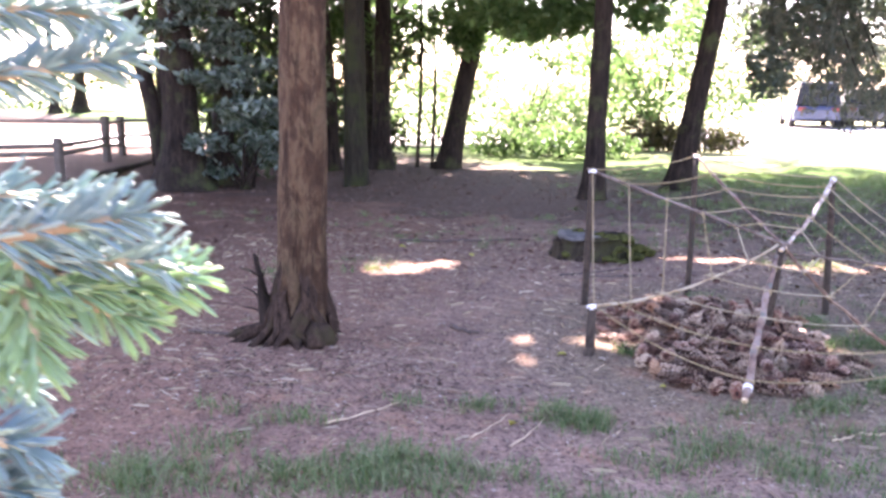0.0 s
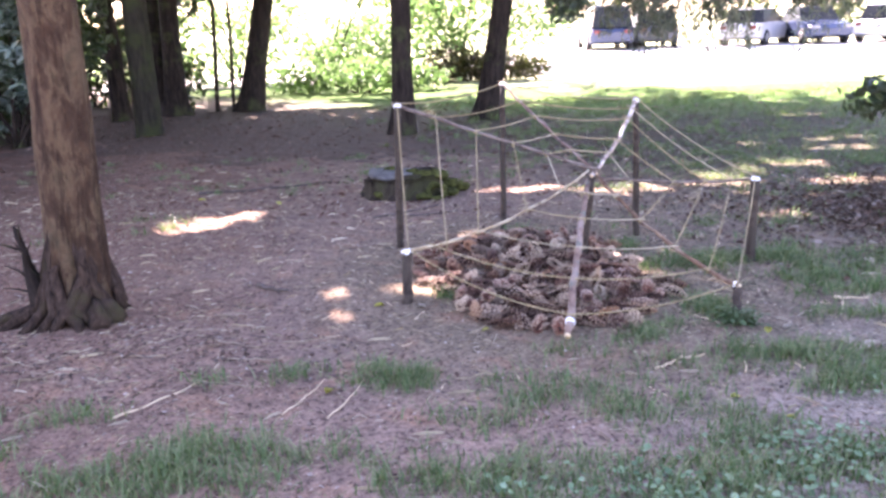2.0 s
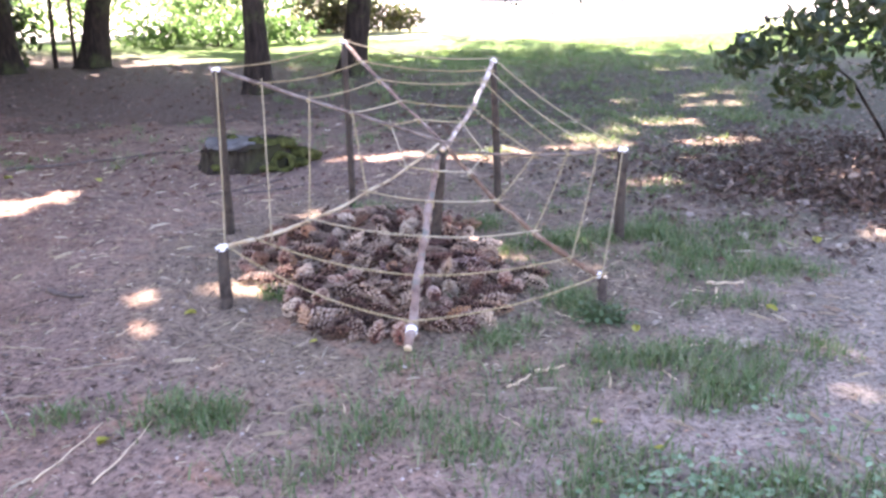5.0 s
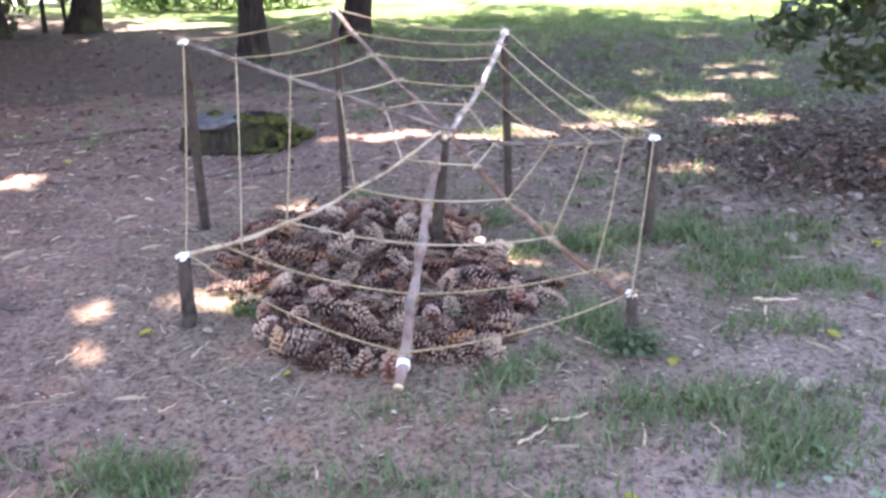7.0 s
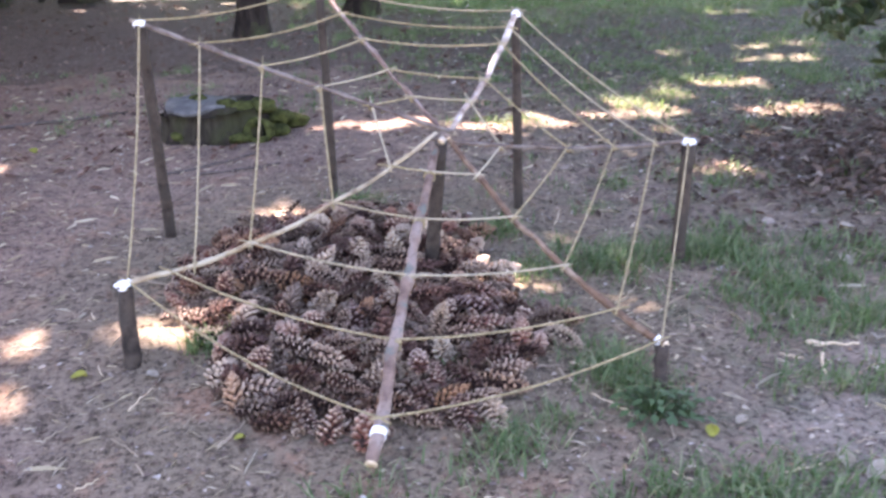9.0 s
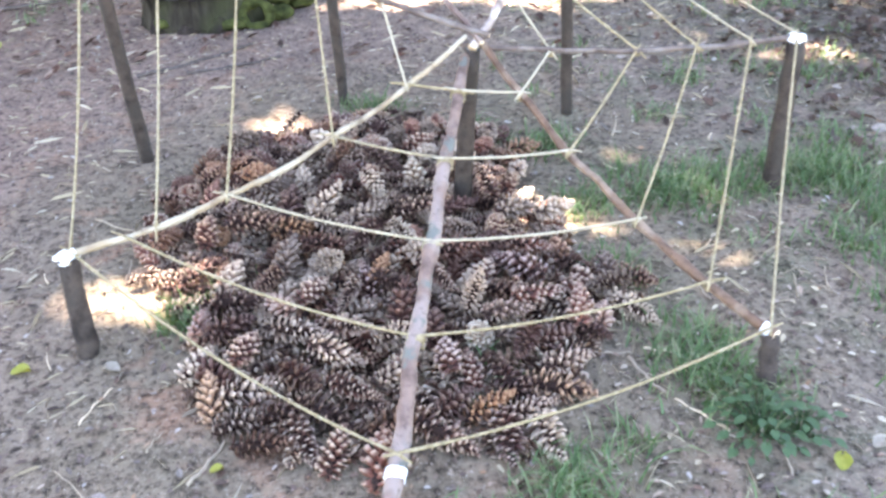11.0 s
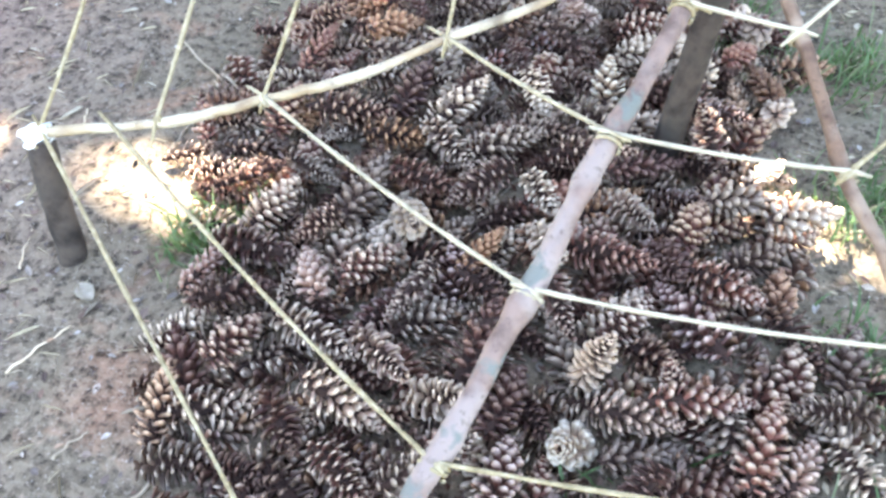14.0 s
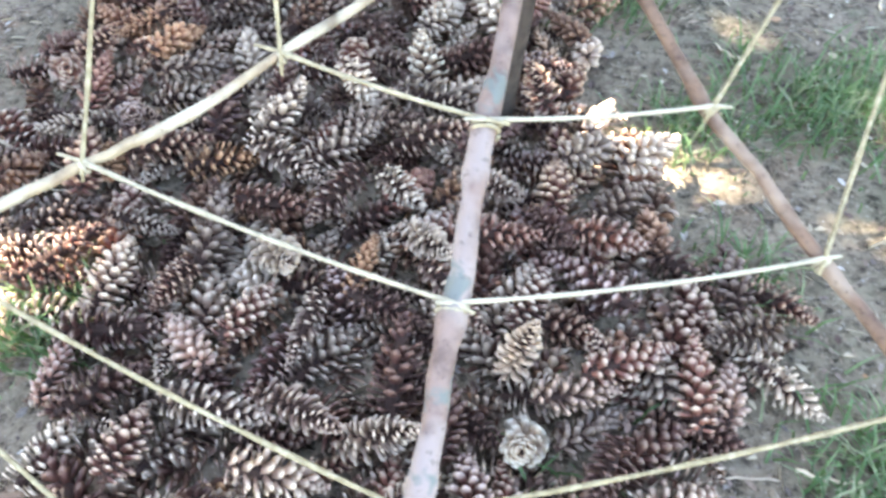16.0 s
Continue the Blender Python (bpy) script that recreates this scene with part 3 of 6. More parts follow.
part("broken_stub", bm, M_BARK, T["A"], "dark broken branch stub")
for k, (x, z, dx, dz) in enumerate(((-0.21, 0.22, -0.12, 0.10), (-0.22, 0.30, 0.05, 0.14), (-0.23, 0.38, -0.09, 0.07), (-0.20, 0.15, -0.16, 0.05), (-0.24, 0.42, 0.03, 0.12), (-0.19, 0.26, -0.05, 0.20))):
    bm = bmesh.new()
    tube(bm, [(x, -0.06, z), (x + dx * 0.5, -0.08 - 0.02 * (k % 3), z + dz * 0.7), (x + dx, -0.09 - 0.03 * (k % 3), z + dz)], [0.008, 0.006, 0.002], 6, 0.2, k)
    part("twig", bm, M_BARK, T["A"])
bm = bmesh.new()
tube(bm, [(0.15, -0.17, -0.03), (0.16, -0.18, 0.04), (0.15, -0.17, 0.09), (0.11, -0.14, 0.13)], [0.075, 0.076, 0.058, 0.02], 20, 1.1, 8.0)
part("root_burl", bm, M_ROOT, T["A"], "dark knobbly root burl")
for k, (a, reach) in enumerate(((194, 0.50), (228, 0.38), (256, 0.31), (284, 0.32), (318, 0.29), (15, 0.27), (165, 0.38), (95, 0.33), (209, 0.46), (242, 0.33), (300, 0.30))):
    c, d = math.cos(radians(a)), math.sin(radians(a))
    bm = bmesh.new()
    tw = 0.05 * math.sin(k * 2.7)
    tube(bm, [(c * 0.12, d * 0.12, 0.42 + 0.12 * math.sin(k * 5.1)), (c * 0.145 - d * tw, d * 0.145 + c * tw, 0.28), (c * 0.17, d * 0.17, 0.17), (c * 0.205 + d * tw, d * 0.205 - c * tw, 0.075), (c * reach * 0.76, d * reach * 0.76, 0.022), (c * reach * 0.98, d * reach * 0.98, -0.02)], [0.012, 0.026, 0.036, 0.036, 0.027, 0.010], 12, 0.75, k * 2.0)
    part("root", bm, M_ROOT, T["A"])

# crowns: unseen high leaves placed to shade the clearing, gaps cut for sun spots
PATCHES = [  # x, y, half length, half width, turn in degrees
    (-0.42, 6.72, 0.50, 0.19, 22), (0.82, 4.76, 0.10, -0.055, -14), (1.03, 4.01, 0.055, -0.03, 14), (1.32, 4.80, 0.04, -0.04, 0), (2.25, 7.50, 0.62, 0.07, -6), (3.36, 7.40, 0.60, 0.13, 6),
    (4.22, 7.78, 0.30, 0.24, 20), (4.0, 6.17, 0.28, 0.07, 0), (5.06, 7.35, 0.38, 0.10, 5), (5.0, 8.25, 0.38, 0.13, 0), (5.35, 5.95, 0.22, 0.09, 0), (5.95, 9.15, 0.45, 0.14, 0), (6.9, 12.1, 0.4, 0.12, 0),
    (6.30, 9.70, 0.5, 0.12, 0), (5.1, 9.6, 0.3, 0.09, 0), (1.64, 5.92, 0.17, 0.08, 0), (1.17, 4.88, 0.105, 0.012, 0), (3.03, 5.06, 0.16, 0.035, 0), (2.89, 4.77, 0.085, -0.01, 0), (2.51, 5.02, 0.14, 0.03, 0), (-0.3, 15.9, 1.2, 0.5, 0), (4.6, 4.75, 0.14, 0.05, 10),
]


DAPPLE = [  # x, y, half widths, number of small gaps: places under a thinner part of the crowns
    (0.85, 4.45, 0.55, 0.45, 14), (0.82, 4.70, 0.42, 0.13, 18), (1.03, 4.02, 0.18, 0.08, 7), (0.42, 5.25, 0.3, 0.12, 6), (1.65, 5.25, 0.45, 0.35, 8), (2.2, 4.6, 0.5, 0.5, 4), (4.6, 7.3, 1.6, 1.3, 34), (4.7, 5.3, 1.2, 0.6, 18), (1.8, 4.9, 0.5, 0.6, 8), (1.0, 3.2, 1.4, 0.6, 3), (-0.1, 6.0, 1.6, 1.2, 12),
    (6.2, 10.0, 2.2, 2.0, 26), (-1.5, 8.6, 2.2, 1.6, 10), (2.3, 7.5, 1.2, 0.5, 12), (0.3, 14.2, 2.2, 0.8, 30), (4.0, 3.4, 0.9, 0.7, 8), (3.1, 5.2, 0.6, 0.6, 5),
]
small = random.Random(44)
GAPS = [(*p, 0.085) for p in PATCHES]
for dx, dy, da, db, dn in DAPPLE:
    for _ in range(dn):
        size = small.uniform(0.008, 0.035) * (1 if dy < 6.5 else 1.7)
        GAPS.append((small.gauss(dx, da * 0.6), small.gauss(dy, db * 0.6), size * small.uniform(1.0, 3.0), size, small.uniform(0, 40), 0.03))


def in_patch(x, y, grow):
    """Where the sun comes through, with ragged edges."""
    hit = np.zeros(len(x), bool)
    ragged = 0.13 * rng.normal(size=len(x))
    for px, py, a, b, turn, soft in GAPS:
        c, s = math.cos(radians(turn)), math.sin(radians(turn))
        u, v = (x - px) * c + (y - py) * s, -(x - px) * s + (y - py) * c
        hit |= (u / (a + grow * soft)) ** 2 + (v / (b + grow * soft)) ** 2 < 1 + ragged
    return hit


THIN = [  # x, y, half widths, share of leaves missing
    (0.82, 4.45, 0.55, 0.42, 0.62), (4.4, 7.2, 1.7, 1.2, 0.80), (0.2, 14.4, 2.4, 0.7, 0.6), (1.6, 5.35, 0.45, 0.35, 0.75), (3.0, 5.1, 0.5, 0.35, 0.2), (0.6, 6.0, 1.6, 0.6, 0.62), (5.8, 5.0, 1.0, 0.8, 0.45), (6.5, 10.5, 2.2, 1.6, 0.5),
]


def canopy():
    cell = 0.125
    cx, cy = np.meshgrid(np.arange(-10, 16, cell), np.arange(-7, 17.5, cell))
    cx, cy = cx.ravel(), cy.ravel()
    places = []
    for layer in range(2):
        x = cx + rng.uniform(-0.5, 0.5, len(cx)) * cell
        y = cy + rng.uniform(-0.5, 0.5, len(cx)) * cell
        edge = np.where(x > 1.5, 15.1 - 0.28 * (x - 3), 16.6) + 0.5 * np.sin(x * 1.3) + 0.35 * np.sin(x * 3.1) + np.where(x > 1.5, 1.1, 0.55) * rng.normal(size=len(x))
        keep = (y < edge) & (y > 0.9 + 0.3 * np.sin(x * 1.7)) & (x < 11) & (x > -4.5 - 0.75 * y) & ~in_patch(x, y, 1.0)
        lack = np.zeros(len(x))
        for tx, ty, ta, tb, share in THIN:
            lack = np.maximum(lack, share * np.exp(-((x - tx) / ta) ** 2 - ((y - ty) / tb) ** 2))
        keep &= rng.uniform(0, 1, len(x)) > lack * (0.7 + 0.5 * np.sin(x * 5.3 + 1) * np.sin(y * 7.1 + x * 2))
        x, y = x[keep], y[keep]
        z = rng.uniform(5.4, 8.8, len(x)) + 0.8 * np.sin(x * 0.7) * np.cos(y * 0.6)
        places.append(np.stack([x + TO_SUN.x / TO_SUN.z * z, y + TO_SUN.y / TO_SUN.z * z, z], -1))
    # unseen lower leaves added to darken the ground under the trees at the back
    n = 11000
    p = np.stack([rng.uniform(-9, 6, n), rng.uniform(8.5, 17.5, n), rng.uniform(3.7, 5.4, n)], -1)
    foot = p[:, :2] - np.outer(p[:, 2], np.array((TO_SUN.x, TO_SUN.y)) / TO_SUN.z)
    places.append(p[~in_patch(foot[:, 0], foot[:, 1], 1.3) & (foot[:, 1] < 13.5)])
    return np.concatenate(places)


high = canopy()
feet = {k: np.array(T[k].location[:2]) for k in T}
keys = list(feet)
owner = np.argmin(np.stack([np.hypot(high[:, 0] - feet[k][0], high[:, 1] - feet[k][1]) for k in keys]), axis=0)
for i, k in enumerate(keys):
    mine = high[owner == i] - np.array((*feet[k], 0))
    if len(mine):
        leaves("crown", mine, 0.265, M_CANOPY, T[k], "unseen green crown leaves placed for shade", flat=0.6, slim=0.75, up=tuple(TO_SUN))


def shrub(x, y, clumps, n, size, material, label, name="shrub", category="shrub", flat=0.4, slim=0.5, stems=5, droop=0.4, shell=0.35, group="", thick=1.0):
    """Stems and a ragged crown of many leaves; clumps lie round the foot."""
    s = empty(name, x, y, 0.0, label=label, category=category, group=group)
    for k in range(stems):
        c = clumps[k % len(clumps)]
        bm = bmesh.new()
        tipv = Vector((c[0] + 0.3 * c[3] * math.sin(k * 2.1), c[1] + 0.3 * c[4] * math.cos(k * 2.1), c[2] + 0.4 * c[5]))
        foot = Vector((0.08 * math.sin(k * 1.7), 0.08 * math.cos(k * 1.3), -0.03))
        mid = foot.lerp(tipv, 0.5) + Vector((0, 0, 0.15 * tipv.z))
        tube(bm, [foot, foot.lerp(mid, 0.5), mid, tipv], [0.03 * thick, 0.025 * thick, 0.02 * thick, 0.008 * thick], 6, 0.1, k)
        part("stem", bm, M_BARK, s)
    leaves("crown", blob_points(clumps, n, shell), size, material, s, flat=flat, slim=slim, droop=droop)
    return s


random.seed(3)
# the dark holly between the trunks
layers = [(random.uniform(-0.75, 0.75) - 0.12 * k / 6, random.uniform(-0.45, 0.45), 0.25 + 3.3 * k / 34 + random.uniform(-0.08, 0.08), random.uniform(0.25, 0.5), random.uniform(0.25, 0.45), random.uniform(0.07, 0.15)) for k in range(34)]
shrub(-3.85, 11.7, layers, 3400, 0.14, M_LEAF_DARK, "dark evergreen shrub with blue-green leaves between the trunks", name="holly", flat=0.5, droop=0.9, shell=0.0, slim=0.42, stems=9)
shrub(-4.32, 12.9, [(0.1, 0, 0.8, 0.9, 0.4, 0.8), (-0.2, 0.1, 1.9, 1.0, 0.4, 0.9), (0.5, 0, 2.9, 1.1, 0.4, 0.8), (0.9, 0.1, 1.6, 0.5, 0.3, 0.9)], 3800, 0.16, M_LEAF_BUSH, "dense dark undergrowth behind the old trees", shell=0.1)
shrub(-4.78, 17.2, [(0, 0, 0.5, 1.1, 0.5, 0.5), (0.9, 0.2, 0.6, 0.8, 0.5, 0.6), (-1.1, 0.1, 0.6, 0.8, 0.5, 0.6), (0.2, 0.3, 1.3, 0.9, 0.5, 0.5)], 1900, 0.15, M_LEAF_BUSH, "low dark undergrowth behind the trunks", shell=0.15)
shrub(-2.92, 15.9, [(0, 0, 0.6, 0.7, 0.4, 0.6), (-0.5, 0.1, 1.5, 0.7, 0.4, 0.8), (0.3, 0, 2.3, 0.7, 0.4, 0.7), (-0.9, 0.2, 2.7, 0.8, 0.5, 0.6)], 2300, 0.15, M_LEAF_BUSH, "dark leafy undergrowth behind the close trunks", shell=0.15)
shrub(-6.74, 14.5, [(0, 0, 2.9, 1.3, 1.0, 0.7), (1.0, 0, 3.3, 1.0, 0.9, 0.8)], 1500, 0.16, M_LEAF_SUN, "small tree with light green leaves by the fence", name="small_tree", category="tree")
# sunlit growth beyond the clearing
FAR = [(-9.78, 24, 2.2, 4.2), (-7.21, 19, 1.5, 4.0), (-4.83, 20.5, 1.8, 4.5), (-2.87, 23, 2.0, 4.6), (-0.69, 24.5, 2.0, 3.2), (1.1, 25.5, 2.0, 3.0), (2.75, 22.0, 1.6, 4.2), (4.27, 27.0, 2.2, 4.6)]
for i, (x, y, r, h) in enumerate(FAR):
    clumps = []
    for k in range(9):
        a, b = random.uniform(-1, 1), random.uniform(-1, 1)
        clumps.append((a * r, b * r * 0.7, h * (0.12 + 0.85 * k / 8), r * random.uniform(0.35, 0.6), r * random.uniform(0.3, 0.5), h * random.uniform(0.10, 0.18)))
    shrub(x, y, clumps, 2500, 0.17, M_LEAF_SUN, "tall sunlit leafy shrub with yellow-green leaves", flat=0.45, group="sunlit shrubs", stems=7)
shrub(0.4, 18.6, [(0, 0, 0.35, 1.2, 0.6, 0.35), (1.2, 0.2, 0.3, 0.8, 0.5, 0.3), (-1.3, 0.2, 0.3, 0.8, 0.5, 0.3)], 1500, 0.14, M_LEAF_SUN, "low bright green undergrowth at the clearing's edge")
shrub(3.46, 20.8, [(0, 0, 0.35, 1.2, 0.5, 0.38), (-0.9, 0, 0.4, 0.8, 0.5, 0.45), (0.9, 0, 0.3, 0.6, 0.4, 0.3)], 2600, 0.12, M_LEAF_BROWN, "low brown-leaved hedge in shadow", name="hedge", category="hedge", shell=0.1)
for x, y, r, h in ((-25.5, 40.8, 4.4, 9.0), (-33.2, 44, 4.8, 9.6)):
    clumps = [(random.uniform(-r, r), random.uniform(-r, r) * 0.6, random.uniform(4.4, h), r * 0.45, r * 0.4, 0.7) for k in range(12)]
    shrub(x, y, clumps, 3000, 0.26, M_LEAF_SUN, "broad sunlit crown of a lawn tree", name="lawn_tree", category="tree", group="lawn trees")
for x, y, r, h in ((15.28, 54, 5, 10), (24.34, 50, 5, 9), (33.31, 52, 6, 10), (43.34, 50, 6, 10), (-15.66, 50, 6, 9), (-28.66, 50, 6, 9), (-40.63, 48, 6, 9)):
    clumps = [(random.uniform(-r, r), random.uniform(-r, r) * 0.5, h * (0.08 + 0.9 * k / 15), r * random.uniform(0.35, 0.55), r * 0.35, h * 0.11) for k in range(16)]
    shrub(x, y, clumps, 2600, 0.42, M_LEAF_BUSH, "tall dense tree beyond the parking area", name="far_tree", category="tree", group="far trees", stems=4)
# hanging leaf sprays of the trunks
for key, clumps, n, mat in (
        ("D", [(1.0, 0, 2.9, 0.8, 0.6, 0.45), (0.4, -0.4, 2.4, 0.35, 0.3, 0.4), (2.2, -0.5, 2.8, 0.7, 0.5, 0.35), (1.5, -0.3, 2.6, 0.4, 0.4, 0.3)], 1800, M_LEAF_SUN),
        ("E", [(-0.9, 1.5, 2.5, 0.7, 0.5, 0.35), (0.6, 0.4, 2.7, 0.4, 0.4, 0.5), (-0.3, 1.2, 2.6, 0.5, 0.4, 0.3), (-1.7, 1.0, 2.7, 0.6, 0.5, 0.3)], 2000, M_LEAF_SUN),
        ("F", [(1.5, 0.2, 2.5, 0.6, 0.5, 0.5), (2.0, 0.3, 2.9, 0.7, 0.5, 0.5), (1.2, 0, 1.75, 0.35, 0.3, 0.4), (2.9, 0.5, 3.0, 0.8, 0.5, 0.45)], 900, M_NEEDLE_FAR),
        ("C2", [(-0.4, 0.2, 2.45, 0.6, 0.4, 0.35), (0.9, 0.5, 2.65, 0.6, 0.5, 0.35), (-1.2, 0.4, 2.75, 0.6, 0.4, 0.3), (2.0, 0.6, 2.75, 0.6, 0.5, 0.3)], 1500, M_LEAF_SUN)):
    for clump in clumps:
        tagged(leaves("hanging_spray", blob_points([clump], n // len(clumps), 0.2), 0.15, mat, T[key], flat=0.5, droop=0.6), kind="stuff")


# long drooping needle boughs that reach out from the leaning trunk
for k, (bx, by, bz) in enumerate(((3.77, 13.3, 2.05), (4.47, 13.6, 1.60), (4.97, 13.2, 1.35), (5.57, 13.8, 1.20), (6.17, 13.3, 1.30), (6.86, 14.0, 1.35), (7.67, 13.6, 1.50), (8.56, 14.1, 1.50), (5.16, 14.2, 1.95), (6.65, 14.6, 2.05), (9.46, 14.0, 1.65))):
    o = Vector((2.47, 13.0, 0))
    a, b = Vector((0.16 * (3.6 + 0.25 * k), 0.0, 3.6 + 0.25 * k)), Vector((bx, by, bz + 0.35)) - o
    line = [a.lerp(b, s) + Vector((0, 0, 0.9 * math.sin(math.pi * s) * (1.1 - 0.5 * s))) for s in (0, 0.2, 0.4, 0.6, 0.8, 0.92, 1.0)]
    bm = bmesh.new()
    tube(bm, line, [0.035, 0.03, 0.024, 0.018, 0.012, 0.008, 0.004], 6, 0.1, k)
    bough = part("bough", bm, M_BARK, T["F"])
    strands = 30
    q = np.array([tuple(p) for p in line])
    f0 = rng.uniform(0.28, 1.0, strands) ** 0.8 * 6
    drop = rng.uniform(0.3, 1.15, strands) * np.minimum(1, f0 / 3)
    shift = rng.normal(size=(strands, 2)) * 0.28
    n = 1500
    j = rng.integers(0, strands, n)
    f = f0[j]
    i = np.minimum(f.astype(int), 5)
    p = q[i] + (q[i + 1] - q[i]) * (f - i)[:, None]
    down = rng.uniform(0, 1, n)
    p[:, :2] += shift[j] * (0.35 + 0.65 * down)[:, None] + rng.normal(size=(n, 2)) * 0.06
    p[:, 2] -= down * drop[j]
    tagged(leaves("needles", p, 0.12, M_BOUGH, bough, flat=0.15, slim=0.24, droop=2.4), kind="stuff")


def conifer(x, y, h, r, low, n, label):
    """A broad conifer with drooping boughs."""
    t = empty("conifer", x, y, 0, label=label, category="tree")
    bm = bmesh.new()
    tube(bm, [(0, 0, -0.05), (0, 0, 0.6), (0.03, 0, h * 0.5), (0, 0, h)], [0.38, 0.28, 0.18, 0.04], 14, 0.1, x)
    part("trunk", bm, M_BARK, t)
    pts = []
    for k in range(46):
        th, z0 = k * 2.399, low + (h - low) * (k / 46) ** 1.2
        length = r * (1 - 0.85 * (z0 - low) / (h - low)) * random.uniform(0.75, 1.1)
        out = Vector((math.cos(th), math.sin(th), 0))
        line = [out * length * s + Vector((0, 0, z0 + 0.35 * s - 1.6 * s * s)) for s in (0.05, 0.35, 0.7, 1.0)]
        bm = bmesh.new()
        tube(bm, line, [0.05, 0.035, 0.02, 0.006], 5, 0.1, k)
        part("bough", bm, M_BARK, t)
        m = int(n / 46)
        s = rng.uniform(0.15, 1.0, m)
        p = np.outer(s * length, np.array(out))
        p[:, 2] = z0 + 0.35 * s - 1.6 * s * s - rng.uniform(0, 0.45, m) * s
        side = np.array((-out.y, out.x, 0))
        pts.append(p + np.outer(rng.normal(size=m) * 0.28 * s * length * 0.45, side))
    leaves("needles", np.concatenate(pts), 0.26, M_NEEDLE_FAR, t, flat=0.2, slim=0.28, droop=1.6)
    return t


conifer(12.1, 38.8, 12, 7.6, 3.1, 9000, "broad dark conifer with drooping boughs by the parked cars")
conifer(20.98, 40.5, 12, 7.6, 3.1, 9000, "dark conifer with hanging boughs behind the parked cars")


# ---- stump, fence, cars ----
def stump():
    st = empty("tree_stump", 1.16, 7.55, 0.0, label="low broken mossy tree stump with grey top on bare soil", category="stump")
    bm = bmesh.new()
    pts = [(0, 0, -0.05), (0, 0, 0.03), (0, 0, 0.09), (0, 0, 0.15), (0.0, 0, 0.19)]
    rings = tube(bm, pts, [0.31, 0.285, 0.262, 0.25, 0.245], 44, 0.14, 4.4, lambda th, i: 1 + 0.06 * math.sin(th * 6) + 0.045 * math.sin(th * 11 + 1))
    for v in bm.verts:
        v.co.x *= 1.2
    for v in rings[-1]:
        v.co.z += 0.025 * math.sin(v.co.x * 9) + 0.015 * math.sin(v.co.y * 17 + 1)
    part("bole", bm, M_STUMP, st, "dark cracked stump bark")
    bm = bmesh.new()
    rings = tube(bm, [(-0.07, 0, 0.175), (-0.07, 0, 0.205), (-0.07, 0, 0.214)], [0.225, 0.215, 0.15], 32, 0.14, 2.0)
    for v in bm.verts:
        v.co.z += 0.03 * noise.noise(v.co * 7) - 0.05 * max(0, v.co.x - 0.05)
    part("sawn_top", bm, M_STUMP_TOP, st, "weathered grey sawn face")
    # plates of bare wood round the front, with dark slits between them
    for k, (a, wide, high) in enumerate(((205, 17, 0.17), (238, 24, 0.19), (268, 19, 0.185), (292, 15, 0.20), (320, 22, 0.21), (178, 14, 0.16))):
        bm = bmesh.new()
        grid = []
        for zi in range(5):
            z = -0.02 + high * zi / 4
            row = []
            for ai in range(6):
                th = radians(a - wide + 2 * wide * ai / 5)
                r = 0.285 - 0.12 * z + 0.012 * math.sin(ai / 5 * math.pi) + 0.012 * noise.noise(Vector((ai * 0.7, zi * 0.9, k * 3.0)))
                row.append(bm.verts.new((1.2 * r * math.cos(th), r * math.sin(th), z + (0.02 * noise.noise(Vector((ai, k, 5.0))) if zi == 4 else 0))))
            grid.append(row)
        for lo_row, hi_row in zip(grid, grid[1:]):
            for q in range(5):
                bm.faces.new((lo_row[q], lo_row[q + 1], hi_row[q + 1], hi_row[q]))
        bmesh.ops.solidify(bm, geom=bm.faces[:], thickness=0.03)
        part("wood_plate", bm, M_STUMP_WOOD, st, "grey-green weathered wood plate")
    # a hollow root with a mossy lip
    ring = [(0.285 + 0.075 * math.cos(t), -0.235 + 0.03 * math.sin(t), 0.055 + 0.06 * math.sin(t)) for t in [2 * math.pi * q / 14 for q in range(15)]]
    bm = bmesh.new()
    tube(bm, ring, [0.026 + 0.007 * math.sin(q * 1.9) for q in range(15)], 9, 0.35, 3.0)
    part("hollow_root", bm, M_MOSS, st, "mossy rim of a hollow root")
    for k, (x, y, z, r) in enumerate([(0.20, -0.10, 0.185, 0.08), (0.29, -0.04, 0.17, 0.10), (0.40, 0.03, 0.08, 0.10), (0.16, -0.27, 0.03, 0.06), (0.50, 0.10, 0.03, 0.09), (0.08, -0.08, 0.20, 0.07), (-0.20, -0.22, 0.05, 0.05), (-0.1, 0.12, 0.205, 0.06), (0.40, -0.12, 0.03, 0.07)]):
        bm = bmesh.new()
        bmesh.ops.create_icosphere(bm, subdivisions=3, radius=r)
        for v in bm.verts:
            v.co *= 1 + 0.45 * noise.noise(v.co * 16 + Vector((k, 0, 0)))
            v.co.z *= 0.5
            v.co += Vector((x, y, z))
        part("moss_cushion", bm, M_MOSS, st, "yellow-green moss cushion")


stump()


